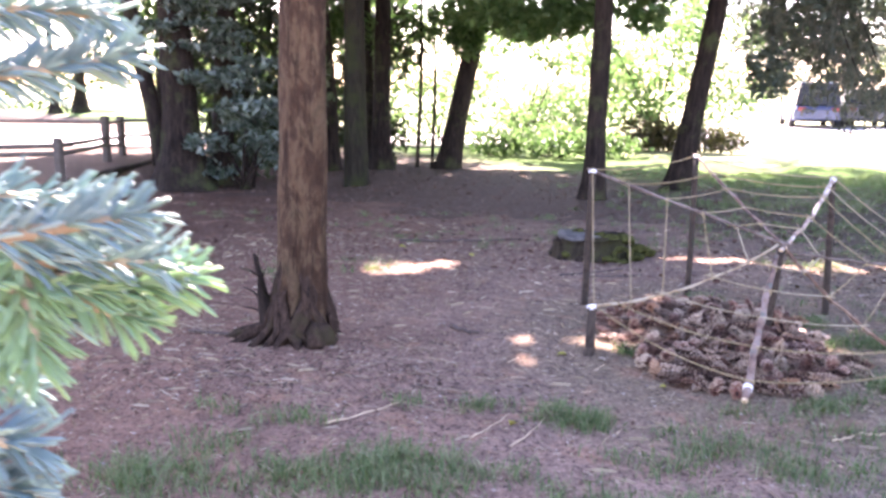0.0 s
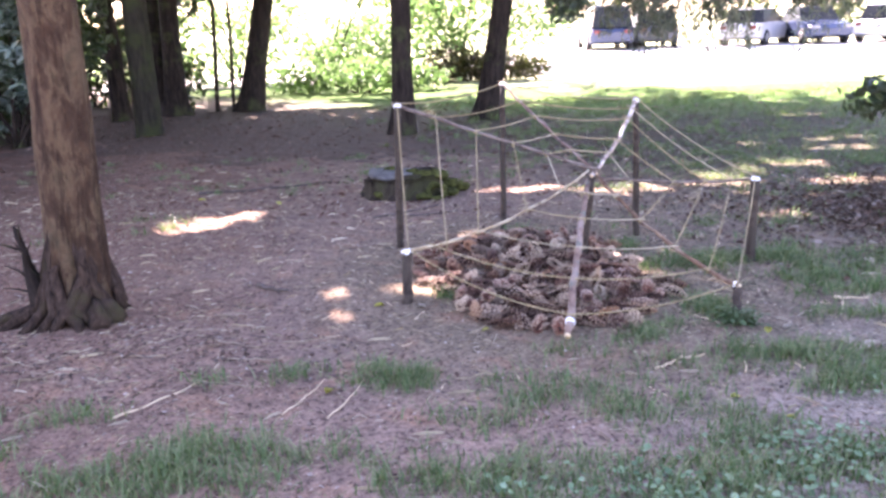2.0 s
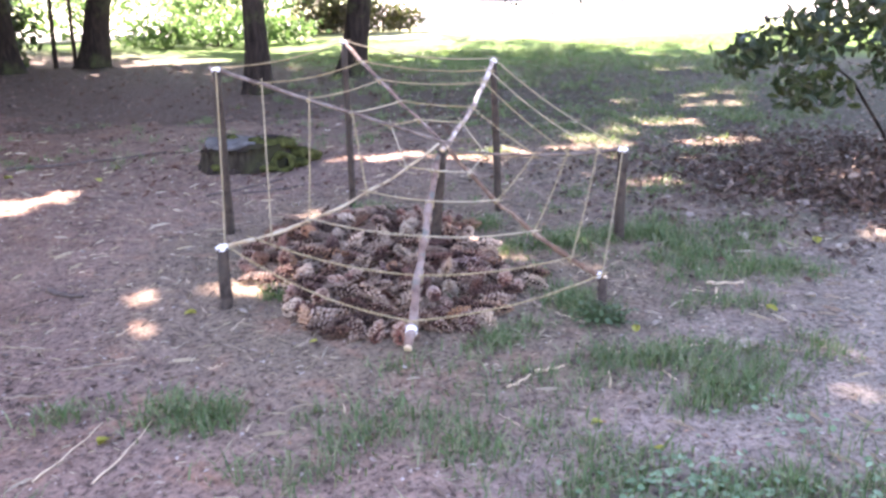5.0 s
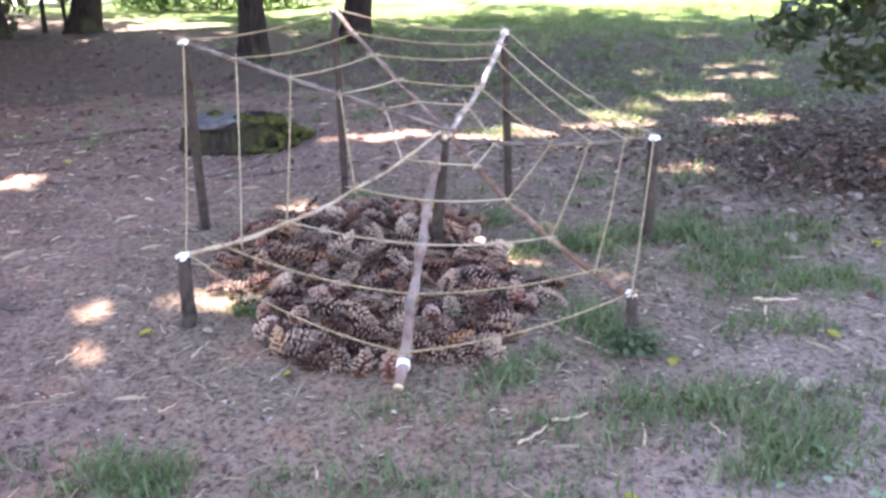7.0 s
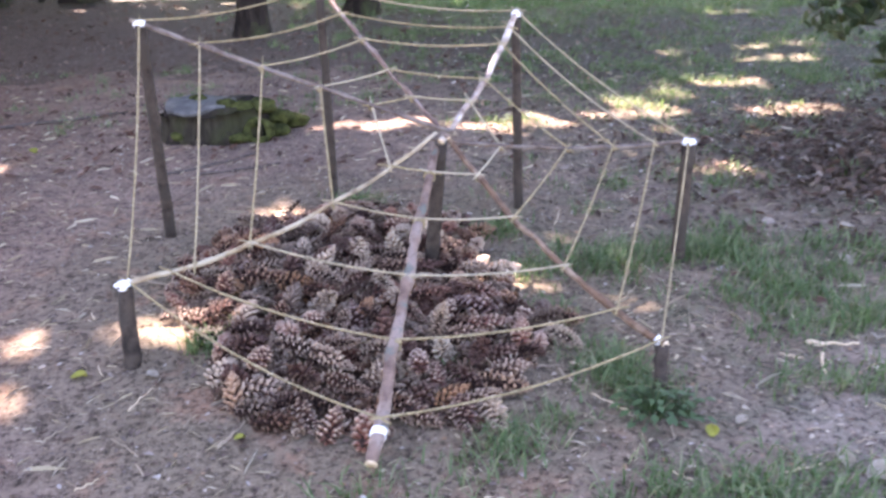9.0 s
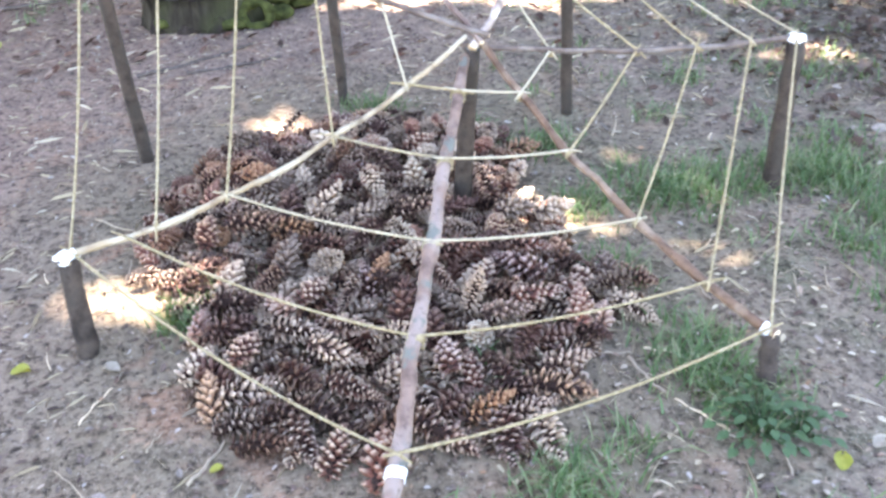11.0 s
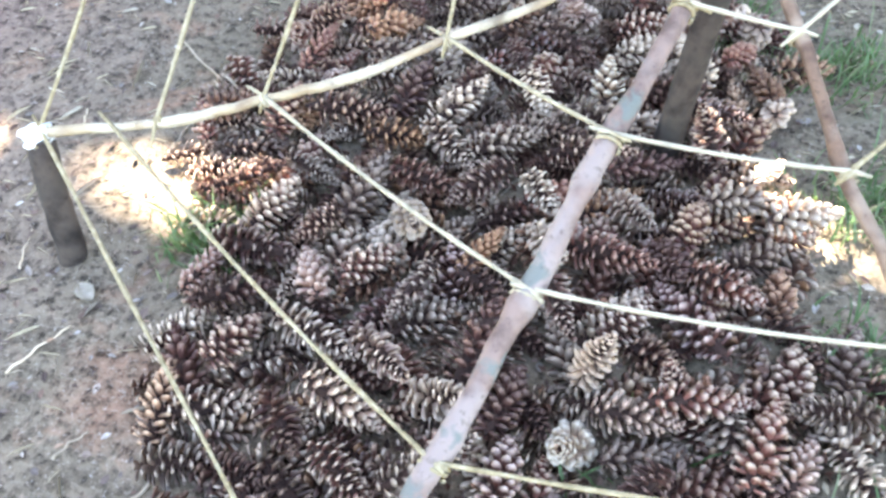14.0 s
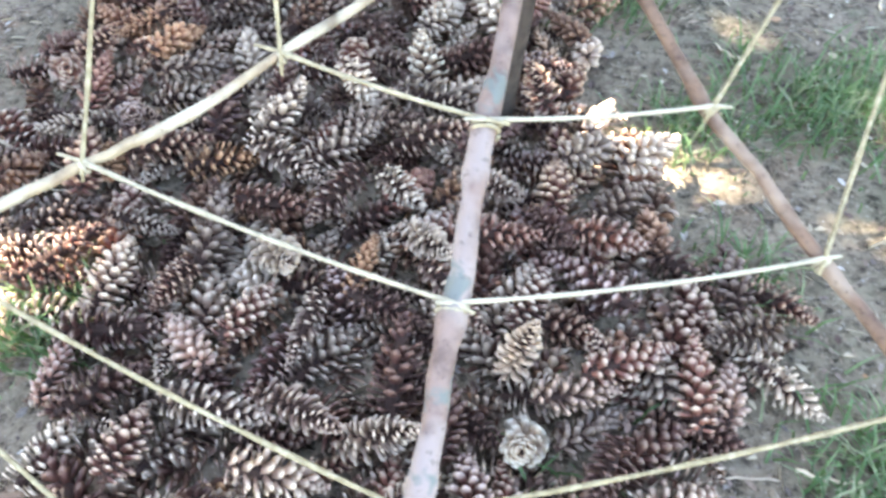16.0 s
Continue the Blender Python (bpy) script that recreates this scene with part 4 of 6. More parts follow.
def fence():
    f = empty("fence", -7.4, 14.0, 0.0, label="low weathered dark wooden post-and-rail fence", category="fence")
    o = Vector((-7.4, 14.0, 0))
    posts = [((-5.96, 10.34), 0.80, 0.052), ((-8.22, 15.28), 0.90, 0.065), ((-8.75, 16.76), 0.84, 0.065), ((-12.6, 15.9), 0.86, 0.065), ((-16.6, 16.4), 0.86, 0.065), ((-8.3, 9.5), 0.78, 0.055), ((-7.0, 17.6), 0.9, 0.06)]
    for (x, y), h, w in posts:
        bm = bmesh.new()
        box(bm, x - o.x - w, y - o.y - w, -0.05, x - o.x + w, y - o.y + w, h, 0.015)
        part("post", bm, M_FENCE, f, smooth=False)
    rails = [((-5.96, 10.39, 0.69), (-8.22, 15.23, 0.47)), ((-5.96, 10.39, 0.58), (-8.22, 15.23, 0.34)), ((-5.96, 10.34, 0.69), (-8.3, 9.5, 0.66)), ((-5.96, 10.34, 0.58), (-8.3, 9.5, 0.56)), ((-8.22, 15.28, 0.46), (-8.75, 16.76, 0.40)), ((-8.22, 15.28, 0.33), (-8.75, 16.76, 0.24)),
             ((-8.22, 15.28, 0.77), (-8.75, 16.76, 0.74)), ((-8.22, 15.28, 0.78), (-12.6, 15.9, 0.76)), ((-12.6, 15.9, 0.76), (-16.6, 16.4, 0.76)), ((-8.75, 16.76, 0.74), (-7.0, 17.6, 0.78)), ((-8.75, 16.76, 0.42), (-7.0, 17.6, 0.46))]
    for a, b in rails:
        bm = bmesh.new()
        a, b = Vector(a) - o, Vector(b) - o
        tube(bm, [a, a.lerp(b, 0.5) + Vector((0, 0, -0.01)), b], 0.038, 6, 0.1, a.x)
        part("rail", bm, M_FENCE, f, smooth=False)


fence()
bm = bmesh.new()
tube(bm, [(-6.5, 9.6, 0.02), (-6.57, 10.5, 0.03), (-6.68, 11.4, 0.03), (-6.84, 12.9, 0.035), (-7.12, 14.5, 0.03), (-7.3, 15.3, 0.02)], 0.062, 10, 0.16, 1.0)
tagged(part("edging_log", bm, M_BARK, None, "dark half-buried edging log on the ground"), category="log")


def car(x, y, turn, paint, label, length=4.4, height=1.45, boxy=0.0):
    """A parked car: lofted body, glass house, wheels and lamps."""
    c = empty("car", x, y, 0.02, turn, label=label, category="car", group="parked cars")
    L, W = length / 2, 0.87
    bm = bmesh.new()
    lower = [(-L, 0.35), (-L, 0.72), (-L * 0.93, 0.86), (-L * 0.5, 0.93), (L * 0.45, 0.92), (L * 0.9, 0.78), (L, 0.62), (L, 0.35), (L * 0.8, 0.24), (-L * 0.8, 0.24)]
    rings = []
    for w, k in ((-W, 0.94), (-W * 0.9, 1.0), (W * 0.9, 1.0), (W, 0.94)):
        rings.append([bm.verts.new((px * k, w, 0.55 + (pz - 0.55) * k)) for px, pz in lower])
    n = len(lower)
    for a, b in zip(rings, rings[1:]):
        for i in range(n):
            bm.faces.new((a[i], a[(i + 1) % n], b[(i + 1) % n], b[i]))
    bm.faces.new(rings[0]), bm.faces.new(rings[-1][::-1])
    bmesh.ops.recalc_face_normals(bm, faces=bm.faces)
    part("body", bm, paint, c, smooth=False)
    back, front = -L * (0.72 + 0.22 * boxy), L * 0.42
    roof = [(back, 0.9), (back + 0.28 * (1 - 0.6 * boxy), height - 0.04), (back + 0.6, height), (front - 0.75, height - 0.02), (front, 0.9)]
    for name, mat, _, z_off in (("window_glass", M_CARGLASS, 0.0, 0.0), ("roof", paint, 0.03, 0.012)):
        bm = bmesh.new()
        prof = roof if name == "window_glass" else [(px, pz + z_off) for px, pz in roof[1:4]] + [(px, pz - 0.07) for px, pz in roof[3:0:-1]]
        rr = [[bm.verts.new((px, w * (1.0 if pz < 1.0 else 0.82), pz)) for px, pz in prof] for w in (-W * 0.93, W * 0.93)]
        for i in range(len(prof)):
            bm.faces.new((rr[0][i], rr[0][(i + 1) % len(prof)], rr[1][(i + 1) % len(prof)], rr[1][i]))
        bm.faces.new(rr[0][::-1]), bm.faces.new(rr[1])
        bmesh.ops.recalc_face_normals(bm, faces=bm.faces)
        part(name, bm, mat, c, smooth=False)
    for px in (-L * 0.62, L * 0.62):
        for py in (-W + 0.06, W - 0.06):
            wheel = child(new("wheel"), c)
            wheel.location = (px, py, 0.31)
            bm = bmesh.new()
            tube(bm, [(0, -0.10, 0), (0, -0.07, 0), (0, 0.07, 0), (0, 0.10, 0)], [0.29, 0.32, 0.32, 0.29], 22)
            part("tyre", bm, M_TYRE, wheel)
            bm = bmesh.new()
            tube(bm, [(0, -0.115, 0), (0, -0.108, 0), (0, 0.108, 0), (0, 0.115, 0)], [0.12, 0.17, 0.17, 0.12], 16)
            part("rim", bm, M_RIM, wheel)
    for py in (-0.6, 0.6):
        bm = bmesh.new()
        box(bm, L - 0.05, py - 0.16, 0.62, L + 0.01, py + 0.16, 0.74, 0.02)
        part("headlight", bm, M_RIM, c, smooth=False)
        bm = bmesh.new()
        box(bm, -L - 0.01, py - 0.14, 0.64, -L + 0.05, py + 0.14, 0.80, 0.02)
        part("tail_light", bm, M_LAMP, c, smooth=False)
    return c


car(10.03, 36.6, 85, M_CAR_BLUE, "dark blue boxy car parked on gravel", 4.5, 1.75, 1.0)
car(16.44, 36.2, 48, M_CAR_SILVER, "silver saloon car parked on gravel", 4.4, 1.45)
car(18.74, 36.0, -97, M_CAR_BLUE, "dark blue saloon car parked facing the lawn", 4.4, 1.45)
car(21.95, 35.4, 40, M_CAR_WHITE, "white saloon car parked on gravel", 4.5, 1.5)
car(12.22, 37.4, 82, M_CAR_GREY, "dark grey estate car parked on gravel", 4.4, 1.5, 0.6)

# ---- the web of sticks and twine ----
HUB = Vector((2.258, 5.076, 0.571))
TIPS = [Vector(p) for p in ((1.904, 3.940, 0.073), (2.795, 4.165, 0.148), (3.239, 5.052, 0.514), (2.704, 5.746, 0.929), (1.862, 6.045, 1.043), (1.138, 5.622, 0.962), (1.153, 4.623, 0.278))]
BOWS = [Vector(p) for p in ((-0.009, -0.003, -0.002), (-0.010, -0.003, -0.056), (0.002, 0.005, -0.032), (0.013, -0.011, -0.021), (-0.006, 0, -0.004), (-0.003, -0.006, -0.003), (0.010, -0.057, -0.055))]
ENDS = [Vector(p) for p in ((-0.012, 0.015, -0.034), (0.034, -0.003, -0.006), (0.005, 0.015, -0.021), (0.010, -0.004, 0.0), (0.014, 0, 0.018), (0.006, -0.002, 0.028), (-0.036, -0.028, 0.020))]
KNOTS = [(0.034, 0.252, 0.461, 0.669, 0.866), (0.0, 0.168, 0.392, 0.633, 0.831), (0.0, 0.143, 0.312, 0.498, 0.765), (0.0, 0.130, 0.262, 0.537, 0.715), (0.01, 0.228, 0.414, 0.62, 0.793), (0.0, 0.212, 0.425, 0.615, 0.782), (0.01, 0.2, 0.366, 0.634, 0.837)]
FEET = [None, (2.781, 4.084), (3.232, 5.033), (2.755, 5.82), (1.868, 6.13), (1.113, 5.74), (1.144, 4.562)]
ROD_R = [0.0175, 0.0108, 0.0085, 0.0125, 0.0095, 0.0095, 0.0080]
ROD_M = [M_ROD, M_ROD_RED, M_ROD_GREY, M_ROD_PALE, M_ROD, M_ROD_GREY, M_ROD_THIN]
POST_R = [0, 0.021, 0.027, 0.021, 0.020, 0.023, 0.026]


def on_rod(i, s):
    return TIPS[i].lerp(HUB + ENDS[i], s) + BOWS[i] * 4 * s * (1 - s)


web = empty("stick_web", HUB.x, HUB.y, 0.0, label="spider web of sticks and straw twine on wooden posts", category="garden sculpture")
ORIGIN = Vector((HUB.x, HUB.y, 0))
for i in range(7):
    bm = bmesh.new()
    over = -0.07 if i == 0 else (-0.03 if i in (3, 5) else -0.015)
    steps = [over + (1.02 + 0.01 * (i % 3) - over) * k / 40 for k in range(41)]
    wig = 0.011 if i in (1, 3) else 0.007
    pts, radii = [], []
    for k, s in enumerate(steps):
        sway = Vector([wig * noise.noise(Vector((s * 7, i, c))) + 0.0028 * noise.noise(Vector((s * 27, i + 30, c))) for c in (0, 5, 9)])
        pts.append(on_rod(i, s) - ORIGIN + sway + Vector((0, 0, 0.006 * (i % 3) * s)))
        knot = max(0.0, noise.noise(Vector((s * 19, i * 3.7, 2.0))) - 0.18)
        radii.append(ROD_R[i] * (1.10 - 0.22 * s) * (1 + 0.09 * math.sin(s * 30 + i) + 0.75 * knot))
    tube(bm, pts, radii, 14, 0.20, i * 3.3, cap_index=1)
    part("rod", bm, [ROD_M[i], M_CUT], web, "pale peeled straight branch" if i in (0, 3) else "")
    if FEET[i]:
        bm = bmesh.new()
        top = TIPS[i] + Vector((0, 0, -0.005))
        foot = Vector((*FEET[i], -0.08))
        pts = [foot.lerp(top, k / 9) - ORIGIN + Vector((0.006 * noise.noise(Vector((k * 0.8, i, 2))), 0.006 * noise.noise(Vector((k * 0.8, i, 7))), 0)) for k in range(10)]
        tube(bm, pts, [POST_R[i] * (1.1 - 0.12 * k / 9) for k in range(10)], 12, 0.16, i * 5.1, cap_index=1)
        part("post", bm, [M_POST, M_STUMP_TOP], web, "weathered grey-brown wooden post")
bm = bmesh.new()
foot, top = Vector((2.212, 5.135, -0.08)), HUB + Vector((0.004, 0.012, -0.015))
tube(bm, [foot.lerp(top, k / 8) - ORIGIN for k in range(9)], [0.031 - 0.0008 * k for k in range(9)], 12, 0.2, 9.0, cap_index=1)
part("centre_post", bm, [M_POST, M_STUMP_TOP], web, "dark weathered centre post")


def wrap(at, way, r, turns, width, material, name, thick=0.004):
    """Windings round a rod."""
    way = way.normalized()
    a = way.cross(Vector((0, 0, 1))).normalized()
    b = way.cross(a)
    pts = []
    n = turns * 10
    for k in range(n + 1):
        th = 2 * math.pi * k / 10
        pts.append(at + way * width * (k / n - 0.5) + (a * math.cos(th) + b * math.sin(th)) * r * (1 + 0.06 * math.sin(k * 1.7)))
    bm = bmesh.new()
    tube(bm, [p - ORIGIN for p in pts], thick, 5)
    part(name, bm, material, web, "white tape winding" if material is M_TAPE else "")


for i in range(7):
    way = HUB - TIPS[i]
    wrap(on_rod(i, 0.008), way, ROD_R[i] * 1.1, 3, 0.022, M_TAPE, "tape", 0.005)
    if FEET[i] and i != 1:
        bm = bmesh.new()
        tube(bm, [TIPS[i] - ORIGIN + Vector((0, 0, dz)) for dz in (-0.012, -0.006, 0.004, 0.010)], [POST_R[i] * 1.04, POST_R[i] * 1.1, POST_R[i] * 1.05, POST_R[i] * 0.5], 14, 0.45, i)
        part("tape", bm, M_TAPE, web, "crumpled white tape over the post top")

SAG = [0.05, 0.045, 0.035, 0.025, 0.015]
for ring in range(5):
    for i in range(7):
        j = (i + 1) % 7
        a, b = on_rod(i, 0.125 if (i, ring) == (6, 1) else KNOTS[i][ring]), on_rod(j, KNOTS[j][ring])
        lift = Vector((0, 0, ROD_R[i] * 0.9 + 0.003))
        a, b = a + lift, b + Vector((0, 0, ROD_R[j] * 0.9 + 0.003))
        way = (b - a).normalized()
        tail_a, tail_b = 0.02 + 0.025 * random.random(), 0.02 + 0.03 * random.random()
        sag = SAG[ring] * (0.75 + 0.2 * random.random()) * (b - a).length * (1.5 if (i, ring) == (6, 0) else 1.0)
        line = [a - way * tail_a + Vector((0, 0, 0.006 * random.uniform(-1, 1)))]
        for k in range(13):
            s = k / 12
            line.append(a.lerp(b, s) - Vector((0, 0, sag * 4 * s * (1 - s))) + Vector((0.002 * noise.noise(Vector((k, i, ring))), 0, 0.003 * noise.noise(Vector((k, i, ring + 20))))))
        line.append(b + way * tail_b + Vector((0, 0, 0.006 * random.uniform(-1, 1))))
        bm = bmesh.new()
        tube(bm, [p - ORIGIN for p in line], [0.0026] + [0.0038 + 0.0006 * math.sin(k * 2.2 + i) for k in range(13)] + [0.0024], 7, 0.2, i + ring * 7)
        part("twine", bm, M_TWINE, web)
        if ring:
            wrap(on_rod(i, KNOTS[i][ring]), HUB - TIPS[i], ROD_R[i] * 1.12, 2, 0.016, M_TWINE, "lashing", 0.0035)


# ---- pine cones ----
def cone_meshes(seed, length, width, openness, material=None):
    """The core and the scales of one cone, lying along its own x."""
    r = random.Random(seed)
    verts, faces, reach = [], [], []
    n = 78
    for k in range(n):
        f = (k + 0.5) / n
        along = length * (f ** 0.92)
        if r.random() < 0.05:
            continue
        th = k * 2.39996 + r.uniform(-0.16, 0.16)
        prof = math.sin(math.pi * min(1, (0.10 + 0.90 * f)) ** 0.78) ** 0.75
        size = max(0.28, prof)
        ln = width * 0.98 * size * r.uniform(0.8, 1.15)
        tilt = radians(98 - 68 * f ** 1.3) * openness + radians(34) * (1 - openness) + radians(r.uniform(-7, 7))
        wd = width * 0.51 * (0.55 + 0.45 * size) * r.uniform(0.88, 1.12)
        out = Vector((0, math.cos(th), math.sin(th)))
        ax = Vector((1, 0, 0))
        d = (ax * math.cos(tilt) + out * math.sin(tilt)).normalized()
        nrm = (ax * math.sin(tilt) - out * math.cos(tilt)).normalized()
        sd = d.cross(nrm)
        base = ax * (along - length * 0.5) + out * width * 0.10
        rows = ((0.0, 0.42, 0.0, 0.06), (0.45, 0.80, -0.02, 0.07), (0.80, 1.0, 0.02, 0.11), (0.95, 0.70, 0.06, 0.15), (1.0, 0.30, 0.10, 0.08))
        at = len(verts)
        for s, w, curl, thick in rows:
            c = base + d * ln * s + nrm * ln * curl
            h = nrm * wd * thick * 0.9
            for v in (c - sd * wd * w * 0.5, c + h, c + sd * wd * w * 0.5, c - h):
                verts.append(tuple(v))
                reach.append(s)
        for row in range(len(rows) - 1):
            for q in range(4):
                a, b = at + row * 4 + q, at + row * 4 + (q + 1) % 4
                faces.append((a, b, b + 4, a + 4))
        last = at + 4 * (len(rows) - 1)
        faces.append((last, last + 1, last + 2, last + 3))
    scales = mesh_from("scale_spiral", verts, faces, material or M_SCALE, True)
    att = scales.attributes.new("reach", "FLOAT", "POINT")
    att.data.foreach_set("value", reach)
    bm = bmesh.new()
    tube(bm, [(-length * 0.53, 0, 0), (-length * 0.42, 0, 0), (0, 0, 0), (length * 0.4, 0, 0), (length * 0.52, 0, 0)], [width * 0.07, width * 0.28, width * 0.34, width * 0.2, width * 0.03], 10, 0.1, seed)
    core = bpy.data.meshes.new("pine_cone")
    bm.to_mesh(core), bm.free()
    core.materials.append(M_CORE)
    return core, scales


CONES = [cone_meshes(k, L, W, o) for k, (L, W, o) in enumerate(((0.156, 0.036, 1.0), (0.144, 0.033, 0.85), (0.172, 0.036, 0.95), (0.130, 0.035, 1.05), (0.158, 0.030, 0.7), (0.116, 0.033, 1.0)))]
PALE_CONE, RUSTY_CONE = cone_meshes(31, 0.135, 0.037, 1.0, M_SCALE_PALE), cone_meshes(32, 0.14, 0.035, 0.95, M_SCALE_RUST)
PILE = [(1.20, 5.15), (1.31, 5.54), (1.48, 5.82), (1.75, 5.86), (1.96, 5.93), (2.14, 5.88), (2.46, 5.62), (2.47, 5.36), (2.38, 5.18), (2.49, 4.95), (2.48, 4.78), (2.58, 4.66), (2.60, 4.46), (2.46, 4.42), (2.36, 4.22), (2.26, 4.12), (2.22, 4.02), (2.03, 4.08), (1.86, 4.03), (1.68, 4.12), (1.52, 4.22), (1.43, 4.40), (1.43, 4.58), (1.31, 4.78), (1.24, 4.90)]
RIM = [  # x, y and turn of the cones that lie singly at the edge of the pile
    (1.45, 4.45, 55), (1.57, 4.32, 26), (1.57, 4.22, 18), (1.62, 4.14, -7), (1.71, 4.14, -72), (1.88, 4.05, 78), (2.16, 4.05, -93), (2.25, 4.04, -82), (2.06, 4.18, 40), (2.21, 4.20, -61), (2.34, 4.36, 25),
    (2.35, 4.27, 13), (2.42, 4.54, 38), (2.48, 4.69, -54), (2.63, 4.61, -39), (1.40, 4.71, -1), (1.33, 4.85, 19), (1.38, 4.93, 24), (2.40, 5.24, 64), (1.27, 5.14, -44), (2.41, 4.86, 39), (2.50, 5.50, 20),
]


def inside(x, y, poly):
    odd = False
    for (x0, y0), (x1, y1) in zip(poly, poly[1:] + poly[:1]):
        if (y0 > y) != (y1 > y) and x < (x1 - x0) * (y - y0) / (y1 - y0) + x0:
            odd = not odd
    return odd


def pile_height(x, y):
    d = math.hypot((x - 1.97) / 0.80, (y - 4.90) / 1.02)
    return max(0.0, 1 - d * d)


def lay_cone(meshes, x, y, z, turn, tilt, roll, size, label="dry brown pine cone with open pale-tipped scales"):
    core, scales = meshes
    cone = tagged(new("pine_cone", core), label, "pine cone", "pile of pine cones")
    cone.matrix_basis = pose(x, y, float(gz(x, y)) + z, 0, tilt, turn) @ pose(0, 0, 0, roll) @ Matrix.Diagonal((size, size, size, 1))
    tagged(child(new("scale_spiral", scales), cone), kind="stuff")


def lay_cones():
    r = random.Random(12)
    lay_cone(PALE_CONE, 2.15, 4.37, 0.06, 250, -52, 20, 0.95, "bleached cream pine cone standing on end among brown ones")
    lay_cone(PALE_CONE, 2.08, 5.22, 0.085, 95, -38, 70, 1.08, "bleached cream pine cone leaning against the centre post")
    lay_cone(RUSTY_CONE, 1.68, 5.00, 0.075, 10, 5, 0, 1.0, "rust-orange pine cone on top of the pile")
    lay_cone(RUSTY_CONE, 2.58, 4.44, 0.034, -49, 8, 40, 0.95, "rust-orange matted pine cone at the pile's edge")
    taken = [(2.15, 4.37), (2.08, 5.22), (1.68, 5.00), (2.58, 4.44)]
    for x, y, turn in RIM:
        lay_cone(CONES[r.randrange(4)], x, y, 0.031, turn, r.gauss(0, 4), r.uniform(0, 360), r.uniform(0.95, 1.1))
        taken.append((x, y))
    for layer, (gap, want, tries) in enumerate(((0.077, 205, 16000), (0.098, 96, 9000))):
        spots = list(taken)
        given = len(spots)
        for _ in range(tries):
            x, y = r.uniform(1.1, 2.85), r.uniform(3.85, 6.0)
            if not inside(x, y, PILE) or (layer and pile_height(x, y) < 0.30):
                continue
            if math.hypot(x - 2.212, y - 5.135) < 0.06 or math.hypot(x - 1.904, y - 3.94) < 0.09 + 0.15 * layer:
                continue
            if all((x - a) ** 2 + (y - b) ** 2 > gap * gap for a, b in spots):
                spots.append((x, y))
            if len(spots) >= want + given:
                break
        for x, y in spots[given:]:
            k = r.uniform(0.82, 1.1)
            tilt = r.gauss(0, 13) if r.random() > 0.05 else r.uniform(40, 75) * r.choice((-1, 1))
            z = 0.028 * k + (0.036 + 0.02 * pile_height(x, y) if layer else 0.0) + 0.035 * abs(math.sin(radians(tilt)))
            lay_cone(CONES[r.randrange(len(CONES))], x, y, z, r.gauss(20, 75), tilt, r.uniform(0, 360), k)


def bed_of_old_cones():
    r = random.Random(40)
    verts, faces, reach, at = [], [], [], 0
    shapes = []
    for core, scales in CONES:
        co, n = np.empty(len(scales.vertices) * 3), len(scales.vertices)
        scales.vertices.foreach_get("co", co)
        val = np.empty(n)
        scales.attributes["reach"].data.foreach_get("value", val)
        shapes.append((co.reshape(-1, 3), val, [tuple(p.vertices) for p in scales.polygons]))
    spots = []
    for _ in range(5000):
        x, y = r.uniform(1.2, 2.65), r.uniform(3.95, 5.95)
        if inside(x, y, PILE) and math.hypot(x - 1.904, y - 3.94) > 0.1 and all((x - a) ** 2 + (y - b) ** 2 > 0.0062 for a, b in spots):
            spots.append((x, y))
        if len(spots) == 200:
            break
    for x, y in spots:
        co, val, polys = shapes[r.randrange(len(shapes))]
        m = np.array(pose(x, y, float(gz(x, y)) + 0.006, r.uniform(0, 360), r.gauss(0, 8), r.uniform(0, 360)))
        co = co * (r.uniform(0.75, 0.95), r.uniform(0.9, 1.2), r.uniform(0.9, 1.2))
        verts.append(co @ m[:3, :3].T + m[:3, 3])
        reach.append(val)
        faces += [tuple(v + at for v in p) for p in polys]
        at += len(co)
    me = mesh_from("old_cone_bed", np.concatenate(verts), faces, M_SCALE_OLD, True)
    me.attributes.new("reach", "FLOAT", "POINT").data.foreach_set("value", np.concatenate(reach))
    tagged(new("old_cone_bed", me), "broken and matted old cones pressed into the soil", "pine cone", kind="stuff")


lay_cones()
bed_of_old_cones()


